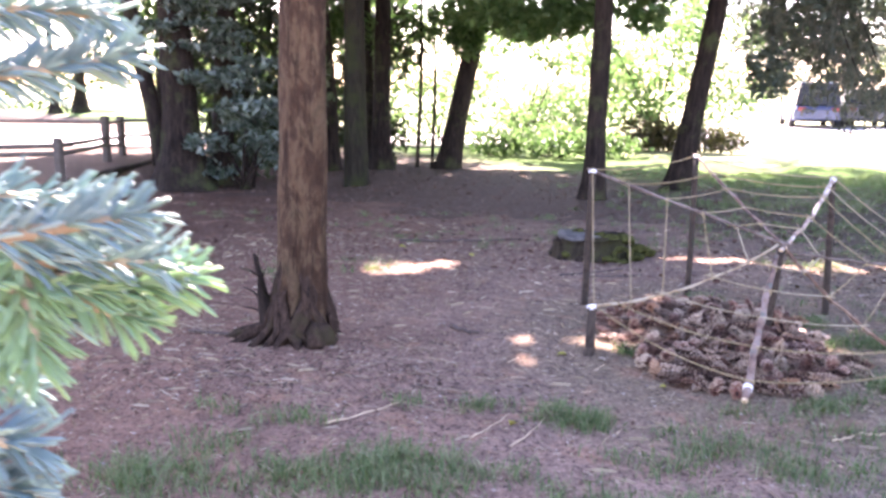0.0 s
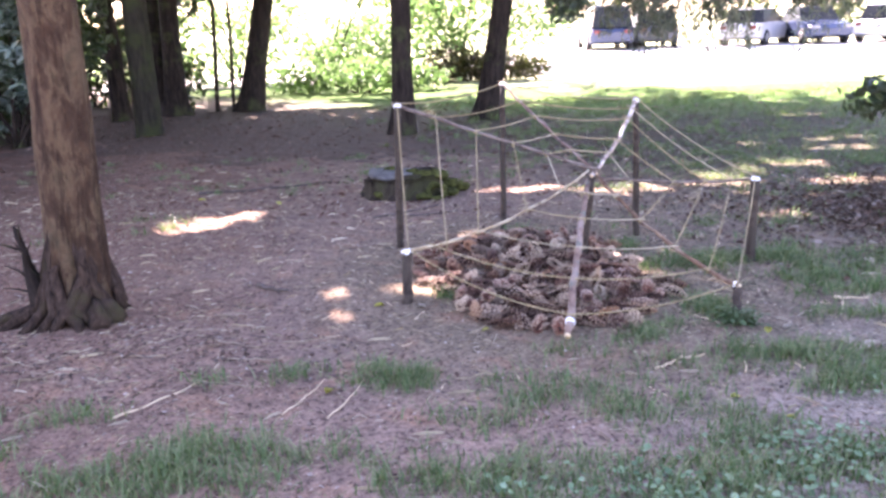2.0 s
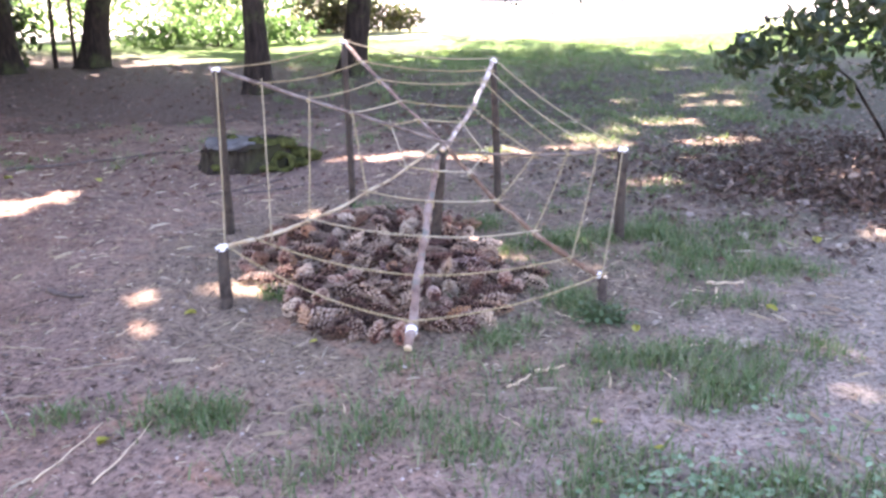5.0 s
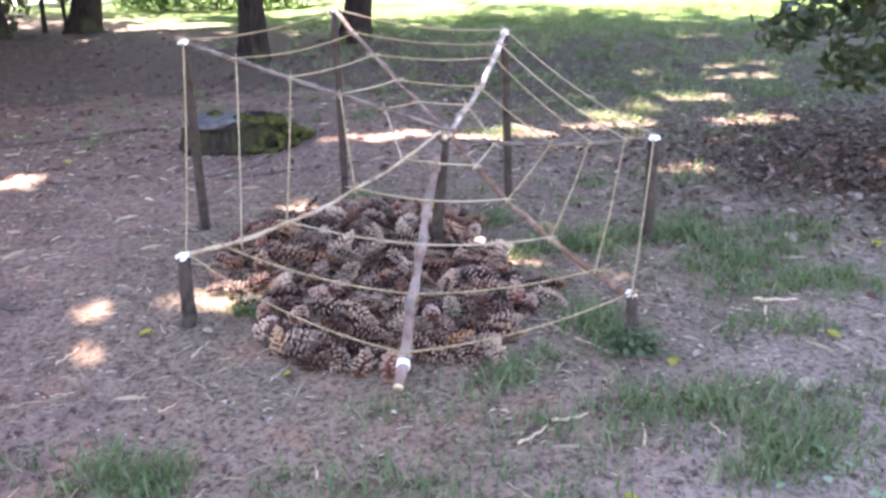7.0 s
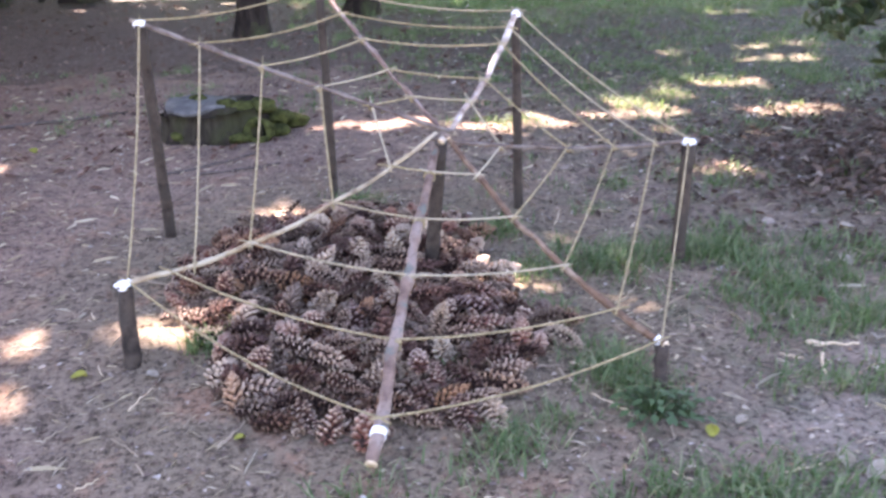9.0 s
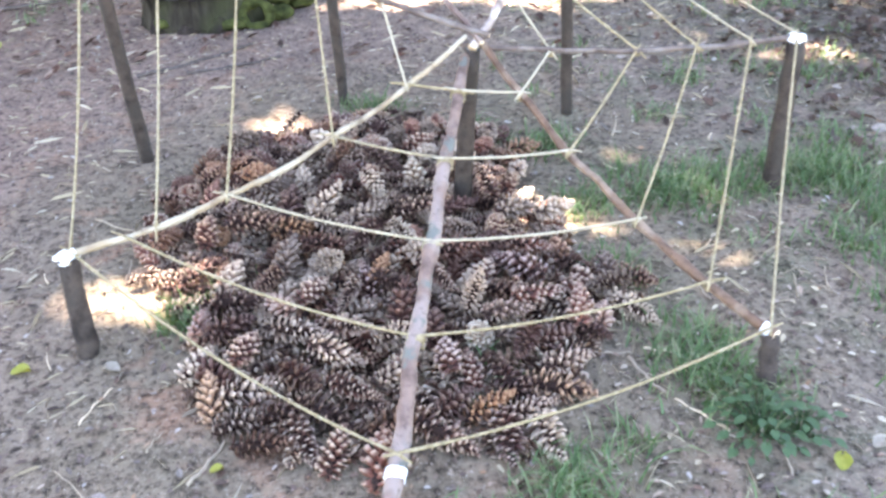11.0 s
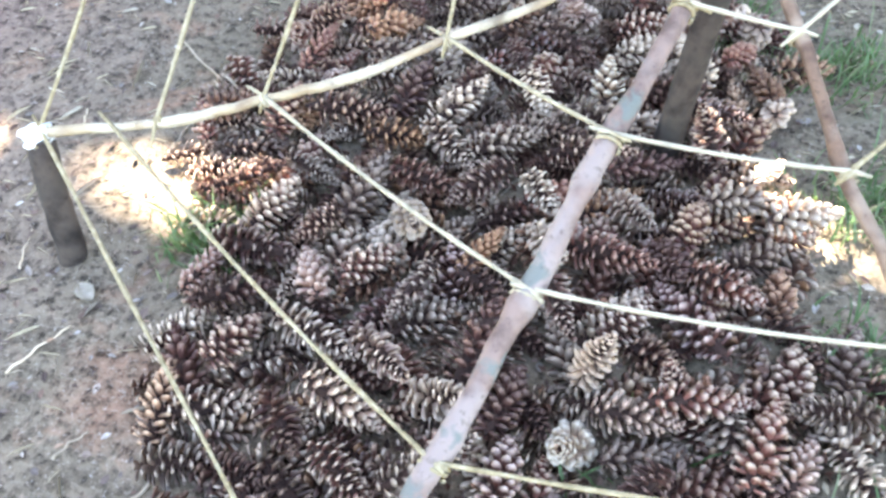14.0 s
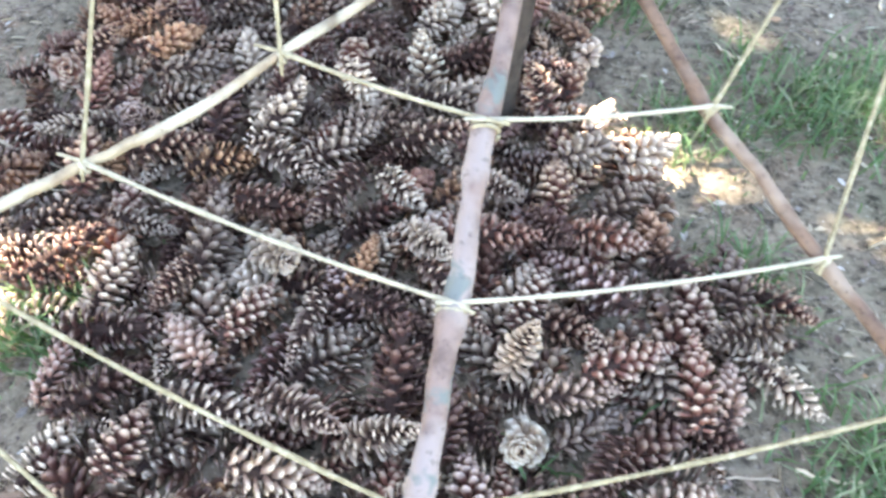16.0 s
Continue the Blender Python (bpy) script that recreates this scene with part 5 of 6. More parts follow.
# ---- the spruce by the path ----
def spruce():
    t = empty("young_spruce", 0.05, 0.31, 0.0, label="young blue-green spruce with soft needled branch tips", category="tree")
    o = Vector((0.05, 0.31, 0))
    bm = bmesh.new()
    tube(bm, [(0, 0, -0.05), (0.0, 0, 0.7), (-0.02, 0, 1.5), (-0.02, 0, 2.3)], [0.035, 0.028, 0.02, 0.006], 10, 0.1, 1.0)
    part("trunk", bm, M_BARK, t)
    lines = SPRUCE_LINES
    for k, (a, b, sag) in enumerate(lines):
        a, b = Vector(a) - o, Vector(b) - o
        n = 14
        pts = [a.lerp(b, s / n) + Vector((0, 0, -sag * 4 * (s / n) * (1 - s / n))) for s in range(n + 1)]
        bm = bmesh.new()
        tube(bm, pts, [0.0045 - 0.003 * s / n for s in range(n + 1)], 6, 0.1, k)
        twig = part("branch", bm, M_ROD_THIN, t)
        verts, faces = [], []
        r = random.Random(k)
        count = int((b - a).length / 0.0006)
        for q in range(count):
            s = q / count
            i = min(n - 1, int(s * n))
            p = pts[i].lerp(pts[i + 1], s * n - i)
            way = (pts[i + 1] - pts[i]).normalized()
            side = way.cross(Vector((0, 0, 1))).normalized()
            upv = side.cross(way)
            th = r.uniform(0, 2 * math.pi)
            rad = side * math.cos(th) + upv * (0.75 * math.sin(th) + 0.15)
            lean = r.uniform(0.5, 0.95) + 0.8 * max(0, s - 0.9) * 6
            d = (rad + way * lean).normalized()
            ln = r.uniform(0.017, 0.026) * (1.0 if s < 0.94 else 0.85)
            w = 0.00115
            u = d.cross(Vector((0.3, 0.2, 0.9))).normalized() * w
            v = d.cross(u).normalized() * w
            bend = Vector((0, 0, -0.002))
            at = len(verts)
            for f, m in ((0.0, 0.8), (0.5, 1.0), (0.92, 0.8)):
                c = p + d * ln * f + bend * f * f
                verts += [tuple(c + u * m), tuple(c + v * m), tuple(c - u * m), tuple(c - v * m)]
            verts.append(tuple(p + d * ln + bend))
            for row in (0, 4):
                for e in range(4):
                    faces.append((at + row + e, at + row + (e + 1) % 4, at + row + 4 + (e + 1) % 4, at + row + 4 + e))
            for e in range(4):
                faces.append((at + 8 + e, at + 8 + (e + 1) % 4, at + 12))
        child(new("needles", mesh_from("needles", verts, faces, M_NEEDLE_TIP if k in (0, 2, 3, 4) else M_NEEDLE, False)), twig)


SPRUCE_LINES = [
    ((0.808, 0.119, 1.444), (0.902, 0.177, 1.431), 0.008),
    ((0.841, 0.122, 1.455), (0.890, 0.155, 1.462), 0.0),
    ((0.850, 0.148, 1.435), (0.885, 0.163, 1.413), 0.003),
    ((0.838, 0.156, 1.448), (0.831, 0.136, 1.400), 0),
    ((0.838, 0.145, 1.457), (0.850, 0.136, 1.399), 0),
    ((0.789, 0.165, 1.520), (0.858, 0.211, 1.531), 0.004),
    ((0.779, 0.181, 1.550), (0.842, 0.224, 1.549), 0),
    ((0.834, 0.092, 1.388), (0.864, 0.110, 1.375), 0),
    ((0.831, 0.093, 1.367), (0.861, 0.110, 1.356), 0),
    ((0.794, 0.152, 1.468), (0.854, 0.192, 1.461), 0.0),
    ((0.787, 0.164, 1.388), (0.816, 0.179, 1.370), 0),
    ((0.794, 0.150, 1.455), (0.849, 0.186, 1.440), 0),
    ((0.844, 0.135, 1.445), (0.896, 0.165, 1.439), 0.0),
    ((0.807, 0.149, 1.415), (0.839, 0.171, 1.411), 0),
]
spruce()


# ---- shrub, weeds, sticks, litter and grass ----
shrub(5.85, 6.0, [(-1.15, -0.15, 0.95, 0.34, 0.3, 0.2), (-0.7, -0.25, 1.12, 0.42, 0.4, 0.25), (-0.25, -0.15, 1.32, 0.5, 0.4, 0.35), (0.3, -0.05, 1.2, 0.5, 0.5, 0.45), (-0.3, -0.35, 0.78, 0.42, 0.35, 0.2), (0.15, -0.25, 0.6, 0.4, 0.4, 0.25), (-0.95, -0.05, 0.62, 0.28, 0.25, 0.14), (-1.4, 0.05, 0.85, 0.2, 0.2, 0.12)],
      3000, 0.09, M_LEAF_BUSH, "leafy dark green shrub with some yellowing leaves", flat=0.35, slim=0.5, stems=5, shell=0.0, thick=0.4)
heap = blob_points([(5.25, 5.35, 0.06, 0.75, 0.5, 0.14), (5.9, 5.5, 0.10, 0.7, 0.6, 0.2), (4.75, 5.75, 0.04, 0.5, 0.4, 0.08)], 2600, 0.1)
heap[:, 2] = np.maximum(heap[:, 2], 0.012)
tagged(leaves("leaf_heap", heap, 0.055, M_HEAP, None, "loose heap of dark brown dead leaves below the shrub", flat=0.45, slim=0.5, kind="stuff"), category="leaf litter")


def weed(x, y, r, n, size, label):
    w = empty("weed", x, y, float(gz(x, y)), label=label, category="plant", group="broad-leaved weeds")
    for k in range(n):
        th, d = k * 2.4, r * math.sqrt((k + 0.5) / n)
        p = Vector((d * math.cos(th), d * math.sin(th), 0.03 + 0.05 * (1 - d / r) + 0.02 * math.sin(k * 3)))
        bm = bmesh.new()
        tube(bm, [(p.x * 0.2, p.y * 0.2, -0.01), (p.x * 0.6, p.y * 0.6, p.z * 0.8), p], [0.002, 0.002, 0.0015], 5)
        out = Vector((math.cos(th), math.sin(th), -0.25 + 0.2 * math.sin(k))).normalized()
        side = out.cross(Vector((0, 0, 1))).normalized()
        nrm = side.cross(out)
        s = size * (0.75 + 0.5 * abs(math.sin(k * 1.3)))
        mid = [bm.verts.new(p + out * s * f + nrm * s * 0.1 * math.sin(f * 3)) for f in (0, 0.3, 0.65, 1.0)]
        for sg in (1, -1):
            edge = [bm.verts.new(p + out * s * f + side * sg * s * wd + nrm * s * 0.10) for f, wd in ((0.15, 0.2), (0.38, 0.33), (0.68, 0.24))]
            for q in ((mid[0], edge[0], mid[1]), (edge[0], edge[1], mid[1]), (mid[1], edge[1], edge[2], mid[2]), (mid[2], edge[2], mid[3])):
                bm.faces.new(q)
        part("leaf", bm, M_WEED, w, smooth=False)


weed(2.71, 4.00, 0.11, 42, 0.030, "green broad-leaved weed beside a short post")
weed(2.80, 3.98, 0.07, 20, 0.027, "green broad-leaved weed beside a short post")


def stick(x0, y0, x1, y1, r, material, label, name="stick", bend=0.02, z=0.0):
    a = Vector((x0, y0, float(gz(x0, y0)) + r + z))
    b = Vector((x1, y1, float(gz(x1, y1)) + r + z))
    side = (b - a).cross(Vector((0, 0, 1))).normalized()
    bm = bmesh.new()
    pts = [a.lerp(b, k / 8) + side * bend * math.sin(k / 8 * 3.1) + Vector((0, 0, 0.004 * math.sin(k * 1.9))) for k in range(9)]
    tube(bm, [p - a for p in pts], [r * (1.1 - 0.06 * k) for k in range(9)], 8, 0.25, x0 * 7)
    ob = tagged(part(name, bm, material, None, label), category="stick", group="sticks on the ground")
    ob.location = a


stick(-0.04, 3.31, 0.24, 3.64, 0.0045, M_CUT, "pale dry straw stalk on bare soil", "straw_stalk", 0.01)
stick(0.63, 3.28, 0.77, 3.63, 0.0032, M_CUT, "pale dry straw stalk on bare soil", "straw_stalk", 0.008)
stick(0.81, 3.24, 0.94, 3.60, 0.003, M_CUT, "pale dry straw stalk on bare soil", "straw_stalk", 0.012)
stick(0.28, 5.00, 0.47, 4.85, 0.014, M_DEADWOOD, "short dark dead twig on bare soil", "twig", 0.015)
stick(0.91, 6.70, 1.44, 6.98, 0.010, M_DEADWOOD, "dark dead stick near the stump", "stick", 0.03)
stick(1.15, 6.64, 1.58, 6.77, 0.009, M_DEADWOOD, "dark dead stick near the stump", "stick", 0.02)
stick(2.51, 4.29, 2.55, 4.14, 0.005, M_STRAW, "pale broken straw stalk near the cones", "straw_stalk", 0.004)
stick(-1.3, 4.55, -0.75, 4.60, 0.010, M_DEADWOOD, "dark fallen stick at the tree's foot", "stick", 0.03)
stick(1.20, 5.15, 1.42, 5.02, 0.004, M_STRAW, "thin pale twig leaning on cones", "twig", 0.004, 0.03)
stick(1.22, 5.05, 1.40, 4.98, 0.003, M_STRAW, "thin pale twig leaning on cones", "twig", 0.004, 0.03)
stick(1.02, 5.28, 1.30, 5.08, 0.003, M_STRAW, "thin pale twig leaning on cones", "twig", 0.006, 0.01)
stick(4.3, 6.3, 4.0, 6.05, 0.008, M_DEADWOOD, "thin dead branch by the shrub", "stick", 0.02)
for a, b, c, d, w in ((2.32, 3.61, 2.44, 3.62, 0.006), (2.19, 3.52, 2.30, 3.59, 0.005), (3.39, 4.23, 3.33, 4.11, 0.005), (3.38, 4.31, 3.54, 4.26, 0.006), (2.56, 4.32, 2.65, 4.29, 0.0035), (2.55, 3.44, 2.59, 3.55, 0.004)):
    stick(a, b, c, d, w, M_CUT, "short pale bare stick lying on the ground", "stick", 0.006)
stick(-0.7, 7.9, 0.5, 8.2, 0.012, M_DEADWOOD, "long dark fallen branch", "stick", 0.06)


r = random.Random(21)
for k in range(44):
    a, d = r.uniform(150, 400), r.uniform(0.42, 1.5)
    x, y = -0.6 + d * math.cos(radians(a)), 4.5 + 0.8 * d * math.sin(radians(a))
    th, ln = r.uniform(-40, 40), r.uniform(0.12, 0.4)
    stick(x, y, x + ln * math.cos(radians(th)), y + ln * math.sin(radians(th)), r.uniform(0.0016, 0.0038), r.choice((M_STRAW, M_DEADWOOD, M_ROD_THIN)), "thin dry fallen twig on the soil", "twig", r.uniform(-0.008, 0.010))
r = random.Random(8)
for x, y, a, b, n in ((0.95, 4.15, 0.40, 0.35, 16), (0.75, 5.05, 0.40, 0.35, 10), (2.95, 4.30, 0.35, 0.40, 14), (2.85, 3.65, 0.50, 0.20, 9), (3.05, 5.45, 0.50, 0.30, 9), (1.75, 3.45, 0.60, 0.18, 10)):
    for k in range(n):
        px, py, th, ln = r.gauss(x, a * 0.6), r.gauss(y, b * 0.6), r.uniform(0, 180), r.uniform(0.05, 0.15)
        if not inside(px, py, PILE):
            stick(px, py, px + ln * math.cos(radians(th)), py + ln * math.sin(radians(th)), r.uniform(0.0016, 0.0034), r.choice((M_STRAW, M_STRAW, M_CUT)), "short pale straw bit on the soil near the cones", "straw_stalk", r.uniform(-0.008, 0.008))
stick(1.46, 4.07, 1.535, 4.20, 0.005, M_STRAW, "short pale stick lying at the cones' edge", "stick", 0.003)


def dead_leaf(x, y, size, turn, material, label):
    bm = bmesh.new()
    rows = []
    for i in range(6):
        f = i / 5
        w = size * 0.42 * math.sin(math.pi * (0.08 + 0.9 * f)) ** 0.8
        curl = 0.16 * size * math.sin(f * 3.0)
        rows.append([bm.verts.new((size * (f - 0.5), w * v, 0.012 + curl * 0.6 + 0.22 * size * v * v * (0.4 + f))) for v in (-1, -0.5, 0, 0.5, 1)])
    for a, b in zip(rows, rows[1:]):
        for k in range(4):
            bm.faces.new((a[k], a[k + 1], b[k + 1], b[k]))
    bmesh.ops.solidify(bm, geom=bm.faces[:], thickness=0.0015)
    ob = tagged(part("dead_leaf", bm, material, None, label), category="leaf", group="fallen leaves")
    ob.matrix_basis = pose(x, y, float(gz(x, y)) - 0.004, 0, 0, turn)


for k, (x, y, size) in enumerate(((3.20, 3.63, 0.09), (3.13, 3.70, 0.06), (1.22, 4.50, 0.042), (3.62, 4.28, 0.06), (3.75, 4.05, 0.05), (2.95, 3.92, 0.04), (3.9, 4.9, 0.07), (4.1, 5.2, 0.08), (3.35, 4.5, 0.05), (1.5, 6.2, 0.05), (4.3, 4.6, 0.08))):
    dead_leaf(x, y, size, k * 77, M_PALE_LEAF, "pale curled dead leaf lying on the ground")


for k, (x, y, size) in enumerate(((0.99, 4.52, 0.05), (2.84, 3.88, 0.045), (3.5, 3.95, 0.05), (2.42, 3.22, 0.04), (0.80, 3.48, 0.05), (2.55, 3.02, 0.035), (1.52, 4.10, 0.03), (4.25, 4.75, 0.06), (0.1, 7.3, 0.06), (-0.6, 7.6, 0.06))):
    dead_leaf(x, y, size, k * 61, M_YELLOW_LEAF, "small yellow-green fallen leaf on bare soil")


def pile_debris():
    n = 6000
    x, y = rng.uniform(1.25, 2.7, n), rng.uniform(3.95, 5.9, n)
    keep = np.array([inside(a, b, PILE) for a, b in zip(x, y)])
    x, y = x[keep], y[keep]
    z = gz(x, y) + rng.uniform(0.003, 0.03, len(x))
    ob = leaves("cone_debris", np.stack([x, y, z], -1), 0.022, M_DEBRIS, None, "broken brown cone scales and needles among the cones", flat=0.5, slim=0.5, kind="stuff")
    tagged(ob, category="debris")


pile_debris()


def litter():
    """Flat crumbs of bark and dead leaves, and straws, over the near ground."""
    n = 42000
    x, y = rng.uniform(-3.2, 6.5, n), 0.9 + 11.5 * rng.uniform(0, 1, n) ** 1.6
    z = gz(x, y) + 0.004
    ob = leaves("leaf_litter", np.stack([x, y, z], -1), 0.017, M_LITTER, None, "brown and grey leaf crumbs strewn over the soil", flat=0.82, slim=0.55, kind="stuff")
    tagged(ob, category="leaf litter")
    n = 4600
    x, y = rng.uniform(-2.8, 5.0, n), 1.2 + 8.0 * rng.uniform(0, 1, n) ** 1.2
    ob = leaves("fallen_leaves", np.stack([x, y, gz(x, y) + 0.008], -1), 0.025, M_LITTER, None, "small curled dead leaves scattered on soil", flat=0.7, slim=0.5, kind="stuff")
    tagged(ob, category="leaf litter")
    n = 7000
    x, y = rng.uniform(2.8, 9.5, n), rng.uniform(4.6, 14.0, n)
    keep = (x - 2.8) * 0.9 + (y - 4.6) * 0.55 > 1.5
    x, y, n = x[keep], y[keep], int(keep.sum())
    ob = leaves("dead_leaves", np.stack([x, y, gz(x, y) + 0.012], -1), 0.042, M_LITTER, None, "larger dead brown leaves below the shrub", flat=0.7, slim=0.5, kind="stuff")
    tagged(ob, category="leaf litter")
    n = 5200
    x, y = rng.normal(5.3, 0.85, n), rng.normal(6.1, 0.75, n)
    ob = leaves("fallen_shrub_leaves", np.stack([x, y, gz(x, y) + 0.014], -1), 0.050, M_HEAP, None, "pale and rotting brown leaves round the shrub", flat=0.6, slim=0.55, kind="stuff")
    tagged(ob, category="leaf litter")
    n = 800
    x, y = rng.normal(-0.35, 0.65, n), rng.normal(3.95, 0.33, n)
    ob = leaves("trunk_litter", np.stack([x, y, gz(x, y) + 0.008], -1), 0.027, M_HEAP, None, "dark rotting leaves and bark round the reddish trunk", flat=0.7, slim=0.5, kind="stuff")
    tagged(ob, category="leaf litter")
    n = 3500
    x, y = rng.uniform(-7, 3.5, n), rng.uniform(6.5, 15.5, n)
    ob = leaves("brown_leaves", np.stack([x, y, gz(x, y) + 0.012], -1), 0.06, M_DEBRIS, None, "reddish-brown dead leaves under the trees", flat=0.7, slim=0.5, kind="stuff")
    tagged(ob, category="leaf litter")
    c = np.array([(2.4, 2.6), (2.7, 2.7), (2.05, 2.55), (3.0, 2.85), (1.7, 2.6), (2.3, 2.4), (2.9, 2.45), (2.5, 2.85), (1.95, 2.4)])
    c = np.concatenate([c + rng.normal(size=c.shape) * 0.16 for k in range(3)])
    p = c[rng.integers(0, len(c), 1000)] + rng.normal(size=(1000, 2)) * 0.09
    ob = leaves("clover", np.stack([p[:, 0], p[:, 1], gz(p[:, 0], p[:, 1]) + rng.uniform(0.012, 0.05, 1000)], -1), 0.026, M_CLOVER, None, "low blue-green clover leaves among the grass", flat=0.7, slim=0.8, kind="stuff")
    tagged(ob, category="ground cover")
    n = 420
    x, y = rng.normal(2.95, 0.45, n), rng.normal(4.3, 0.75, n)
    keep = np.array([not inside(a, b, PILE) for a, b in zip(x, y)])
    x, y = x[keep], y[keep]
    ob = leaves("pale_leaf_bits", np.stack([x, y, gz(x, y) + 0.006], -1), 0.024, M_STRAW, None, "pale torn leaf and bark bits beside the cones", flat=0.75, slim=0.45, kind="stuff")
    tagged(ob, category="leaf litter")
    n = 12000
    x, y = rng.uniform(-2.6, 5.5, n), 1.2 + 7 * rng.uniform(0, 1, n) ** 1.3
    ob = leaves("dry_needles", np.stack([x, y, gz(x, y) + 0.005], -1), 0.038, M_STRAW, None, "short pale needles and stalk bits on the soil", flat=0.95, slim=0.05, kind="stuff")
    tagged(ob, category="straw")
    n = 1000
    x, y = rng.uniform(-2.6, 5.5, n), 1.2 + 8 * rng.uniform(0, 1, n) ** 1.3
    ob = leaves("straw", np.stack([x, y, gz(x, y) + 0.006], -1), 0.11, M_STRAW, None, "scattered pale straws and needles on the soil", flat=0.95, slim=0.015, kind="stuff")
    tagged(ob, category="straw")


litter()

GRASS_NEAR = [  # x, y, half widths, blades: tufted places by the path
    (0.3, 2.85, 0.42, 0.22, 2900), (-0.5, 2.65, 0.45, 0.22, 2000), (0.55, 2.95, 0.28, 0.12, 900), (0.9, 2.35, 0.8, 0.25, 1500), (1.25, 2.72, 0.35, 0.16, 900), (1.60, 2.70, 0.35, 0.18, 1100), (2.0, 2.62, 0.5, 0.18, 1500), (2.45, 2.68, 0.5, 0.2, 1600), (2.9, 2.75, 0.5, 0.25, 1300), (2.5, 2.3, 0.9, 0.25, 1500), (1.42, 3.15, 0.16, 0.1, 350), (-0.3, 3.36, 0.24, 0.09, 420), (-0.45, 3.0, 0.2, 0.1, 320), (0.35, 3.62, 0.1, 0.05, 120),
]
GRASS_WEB = [  # beside the web and its short posts
    (1.08, 3.60, 0.15, 0.11, 1150), (0.68, 3.68, 0.10, 0.06, 260), (1.68, 3.36, 0.24, 0.16, 620), (1.92, 3.22, 0.26, 0.16, 700), (2.24, 3.02, 0.26, 0.16, 800), (2.28, 3.55, 0.25, 0.15, 500), (2.32, 3.90, 0.14, 0.10, 420), (2.10, 3.88, 0.10, 0.06, 150), (1.84, 3.80, 0.10, 0.06, 120), (2.66, 4.26, 0.12, 0.12, 750),
    (2.72, 4.10, 0.12, 0.08, 500), (2.83, 3.62, 0.22, 0.10, 1300), (2.86, 3.30, 0.26, 0.14, 1000), (3.07, 3.42, 0.22, 0.12, 700), (3.38, 3.58, 0.2, 0.12, 500), (3.54, 4.40, 0.26, 0.12, 800), (3.80, 4.37, 0.26, 0.14, 800), (3.3, 4.05, 0.3, 0.1, 420), (1.38, 4.70, 0.06, 0.07, 520), (2.62, 4.68, 0.08, 0.10, 220), (2.21, 4.33, 0.03, 0.03, 30), (2.15, 4.20, 0.03, 0.03, 25),
]
GRASS_CLEARING = [  # in the clearing past the cones
    (3.44, 5.10, 0.20, 0.14, 1900), (3.48, 4.74, 0.28, 0.16, 1500), (2.90, 5.10, 0.18, 0.16, 900), (2.60, 5.05, 0.12, 0.14, 380), (3.08, 5.12, 0.16, 0.16, 700), (2.58, 5.55, 0.14, 0.12, 420), (2.33, 5.62, 0.12, 0.10, 260), (2.03, 6.02, 0.22, 0.08, 320), (-0.9, 6.6, 0.5, 0.4, 350), (-1.3, 6.3, 0.5, 0.4, 250), (3.7, 5.9, 0.9, 0.5, 1300), (4.2, 7.75, 0.35, 0.2, 1200), (3.3, 7.4, 0.6, 0.2, 700), (3.9, 4.95, 0.35, 0.22, 900), (4.6, 7.0, 0.8, 0.5, 900),
]
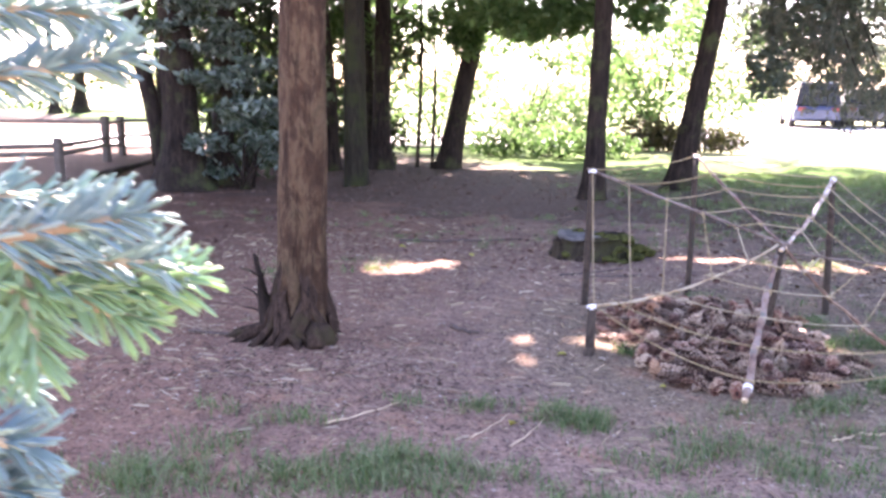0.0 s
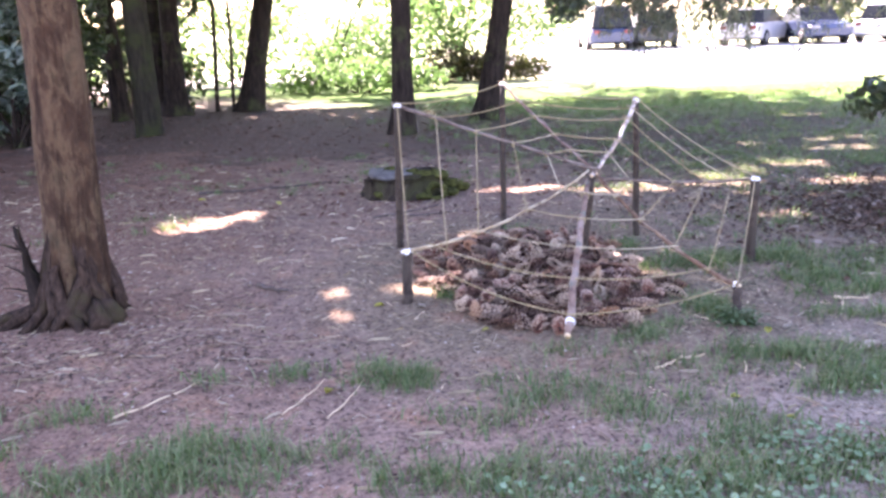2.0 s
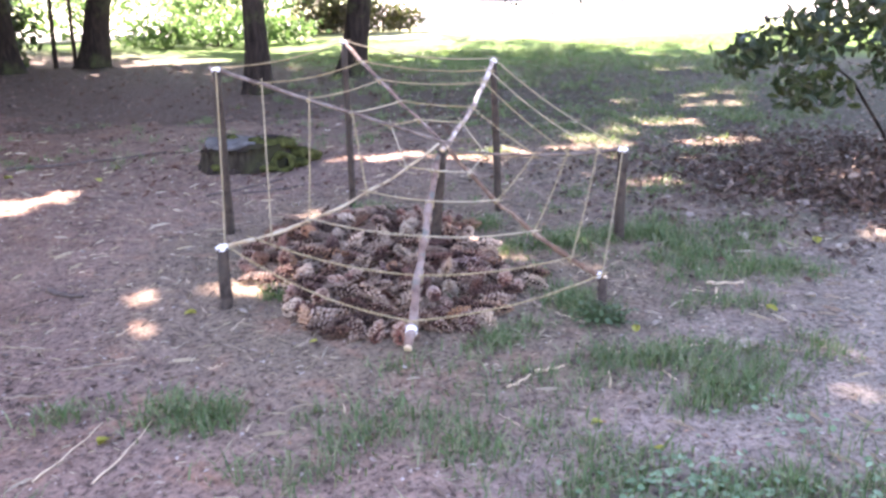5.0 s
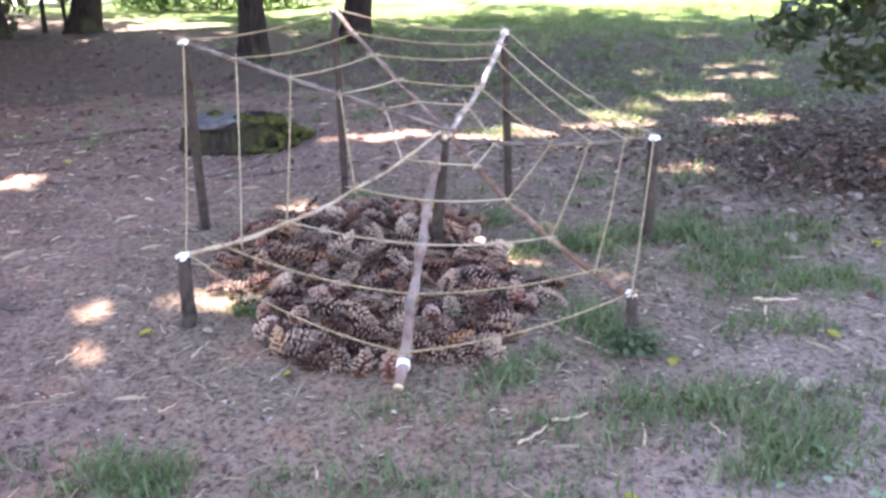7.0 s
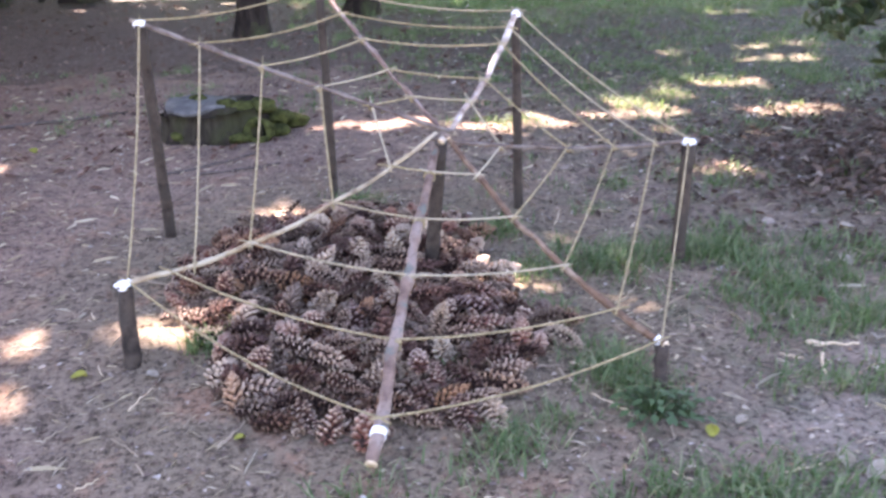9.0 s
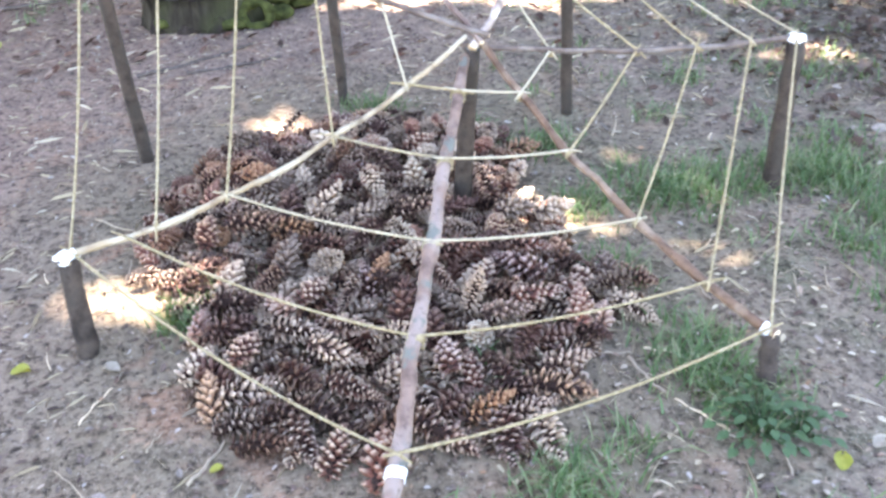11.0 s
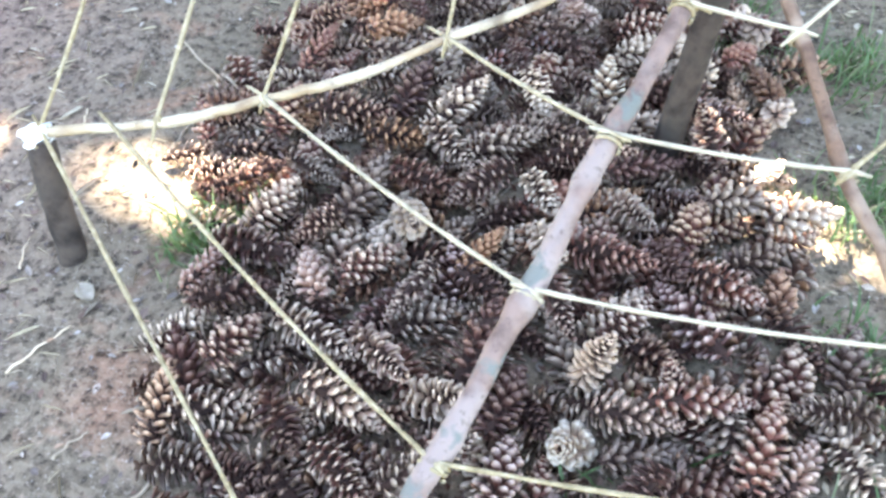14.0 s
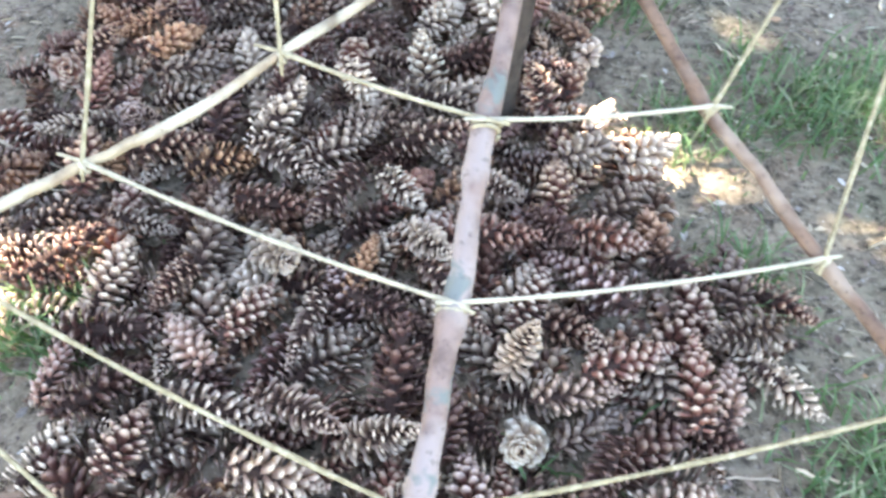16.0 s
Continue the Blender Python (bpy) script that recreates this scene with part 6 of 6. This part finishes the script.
GRASS_EDGE = [  # under the trees and at the lawn's edge
    (0, 7.9, 0.9, 0.5, 500), (1.5, 9, 1.8, 0.8, 900), (4.2, 8.2, 0.9, 0.5, 1300), (4, 10.5, 2, 1.2, 1600), (-1, 9, 2, 1, 900), (-3, 9, 1.5, 1, 500), (2.2, 8.4, 1.5, 0.6, 700), (6, 14.8, 3.5, 1.3, 9000), (3.5, 13.2, 2, 0.8, 2500), (4.5, 9, 1.6, 1, 5000), (5.6, 11.6, 2.6, 1.3, 4500), (4.2, 15.2, 2.6, 0.5, 5000), (5.6, 8.4, 1.3, 0.8, 5200), (6.6, 10.2, 1.6, 0.9, 5200), (7.4, 12.6, 1.8, 0.8, 4200), (3.4, 9.6, 1.2, 0.7, 2400), (3.0, 11.4, 1.4, 0.6, 2400), (8, 15.4, 2.5, 0.6, 5000),
]


def grass():
    pts, hs = [], []
    for x, y, a, b, n in GRASS_NEAR + GRASS_WEB + GRASS_CLEARING + GRASS_EDGE:
        n = int(n * (0.6 if y < 7 else 0.5))
        c = rng.normal(size=(max(3, n // 22), 2)) * (a * 0.55, b * 0.55) + (x, y)
        p = c[rng.integers(0, len(c), n)] + rng.normal(size=(n, 2)) * 0.045
        pts.append(p)
        hs.append(rng.uniform(0.02, 0.068, n) * (1.0 if y < 11 else 1.6))
    p, h = np.concatenate(pts), np.concatenate(hs)
    n = len(p)
    th = rng.uniform(0, 2 * np.pi, n)
    lean = rng.uniform(0.3, 1.7, n) * h
    d = np.stack([np.cos(th), np.sin(th)], -1)
    w = rng.uniform(0.0014, 0.0034, n)
    s = np.stack([-np.sin(th), np.cos(th)], -1)
    z = gz(p[:, 0], p[:, 1])
    v = np.empty((n, 5, 3))
    v[:, 0, :2], v[:, 1, :2] = p + s * w[:, None], p - s * w[:, None]
    m = p + d * (lean * 0.4)[:, None]
    v[:, 2, :2], v[:, 3, :2] = m - s * w[:, None] * 0.8, m + s * w[:, None] * 0.8
    v[:, 4, :2] = p + d * lean[:, None]
    v[:, 0, 2] = v[:, 1, 2] = z - 0.003
    v[:, 2, 2] = v[:, 3, 2] = z + h * 0.65
    v[:, 4, 2] = z + h
    i = np.arange(n) * 5
    faces = [q for a in i.tolist() for q in ((a, a + 1, a + 2, a + 3), (a + 3, a + 2, a + 4))]
    ob = new("grass", mesh_from("grass", v.reshape(-1, 3), faces, M_GRASS, False))
    tagged(ob, "thin tufts of green grass on trodden soil", "grass", kind="stuff")


grass()
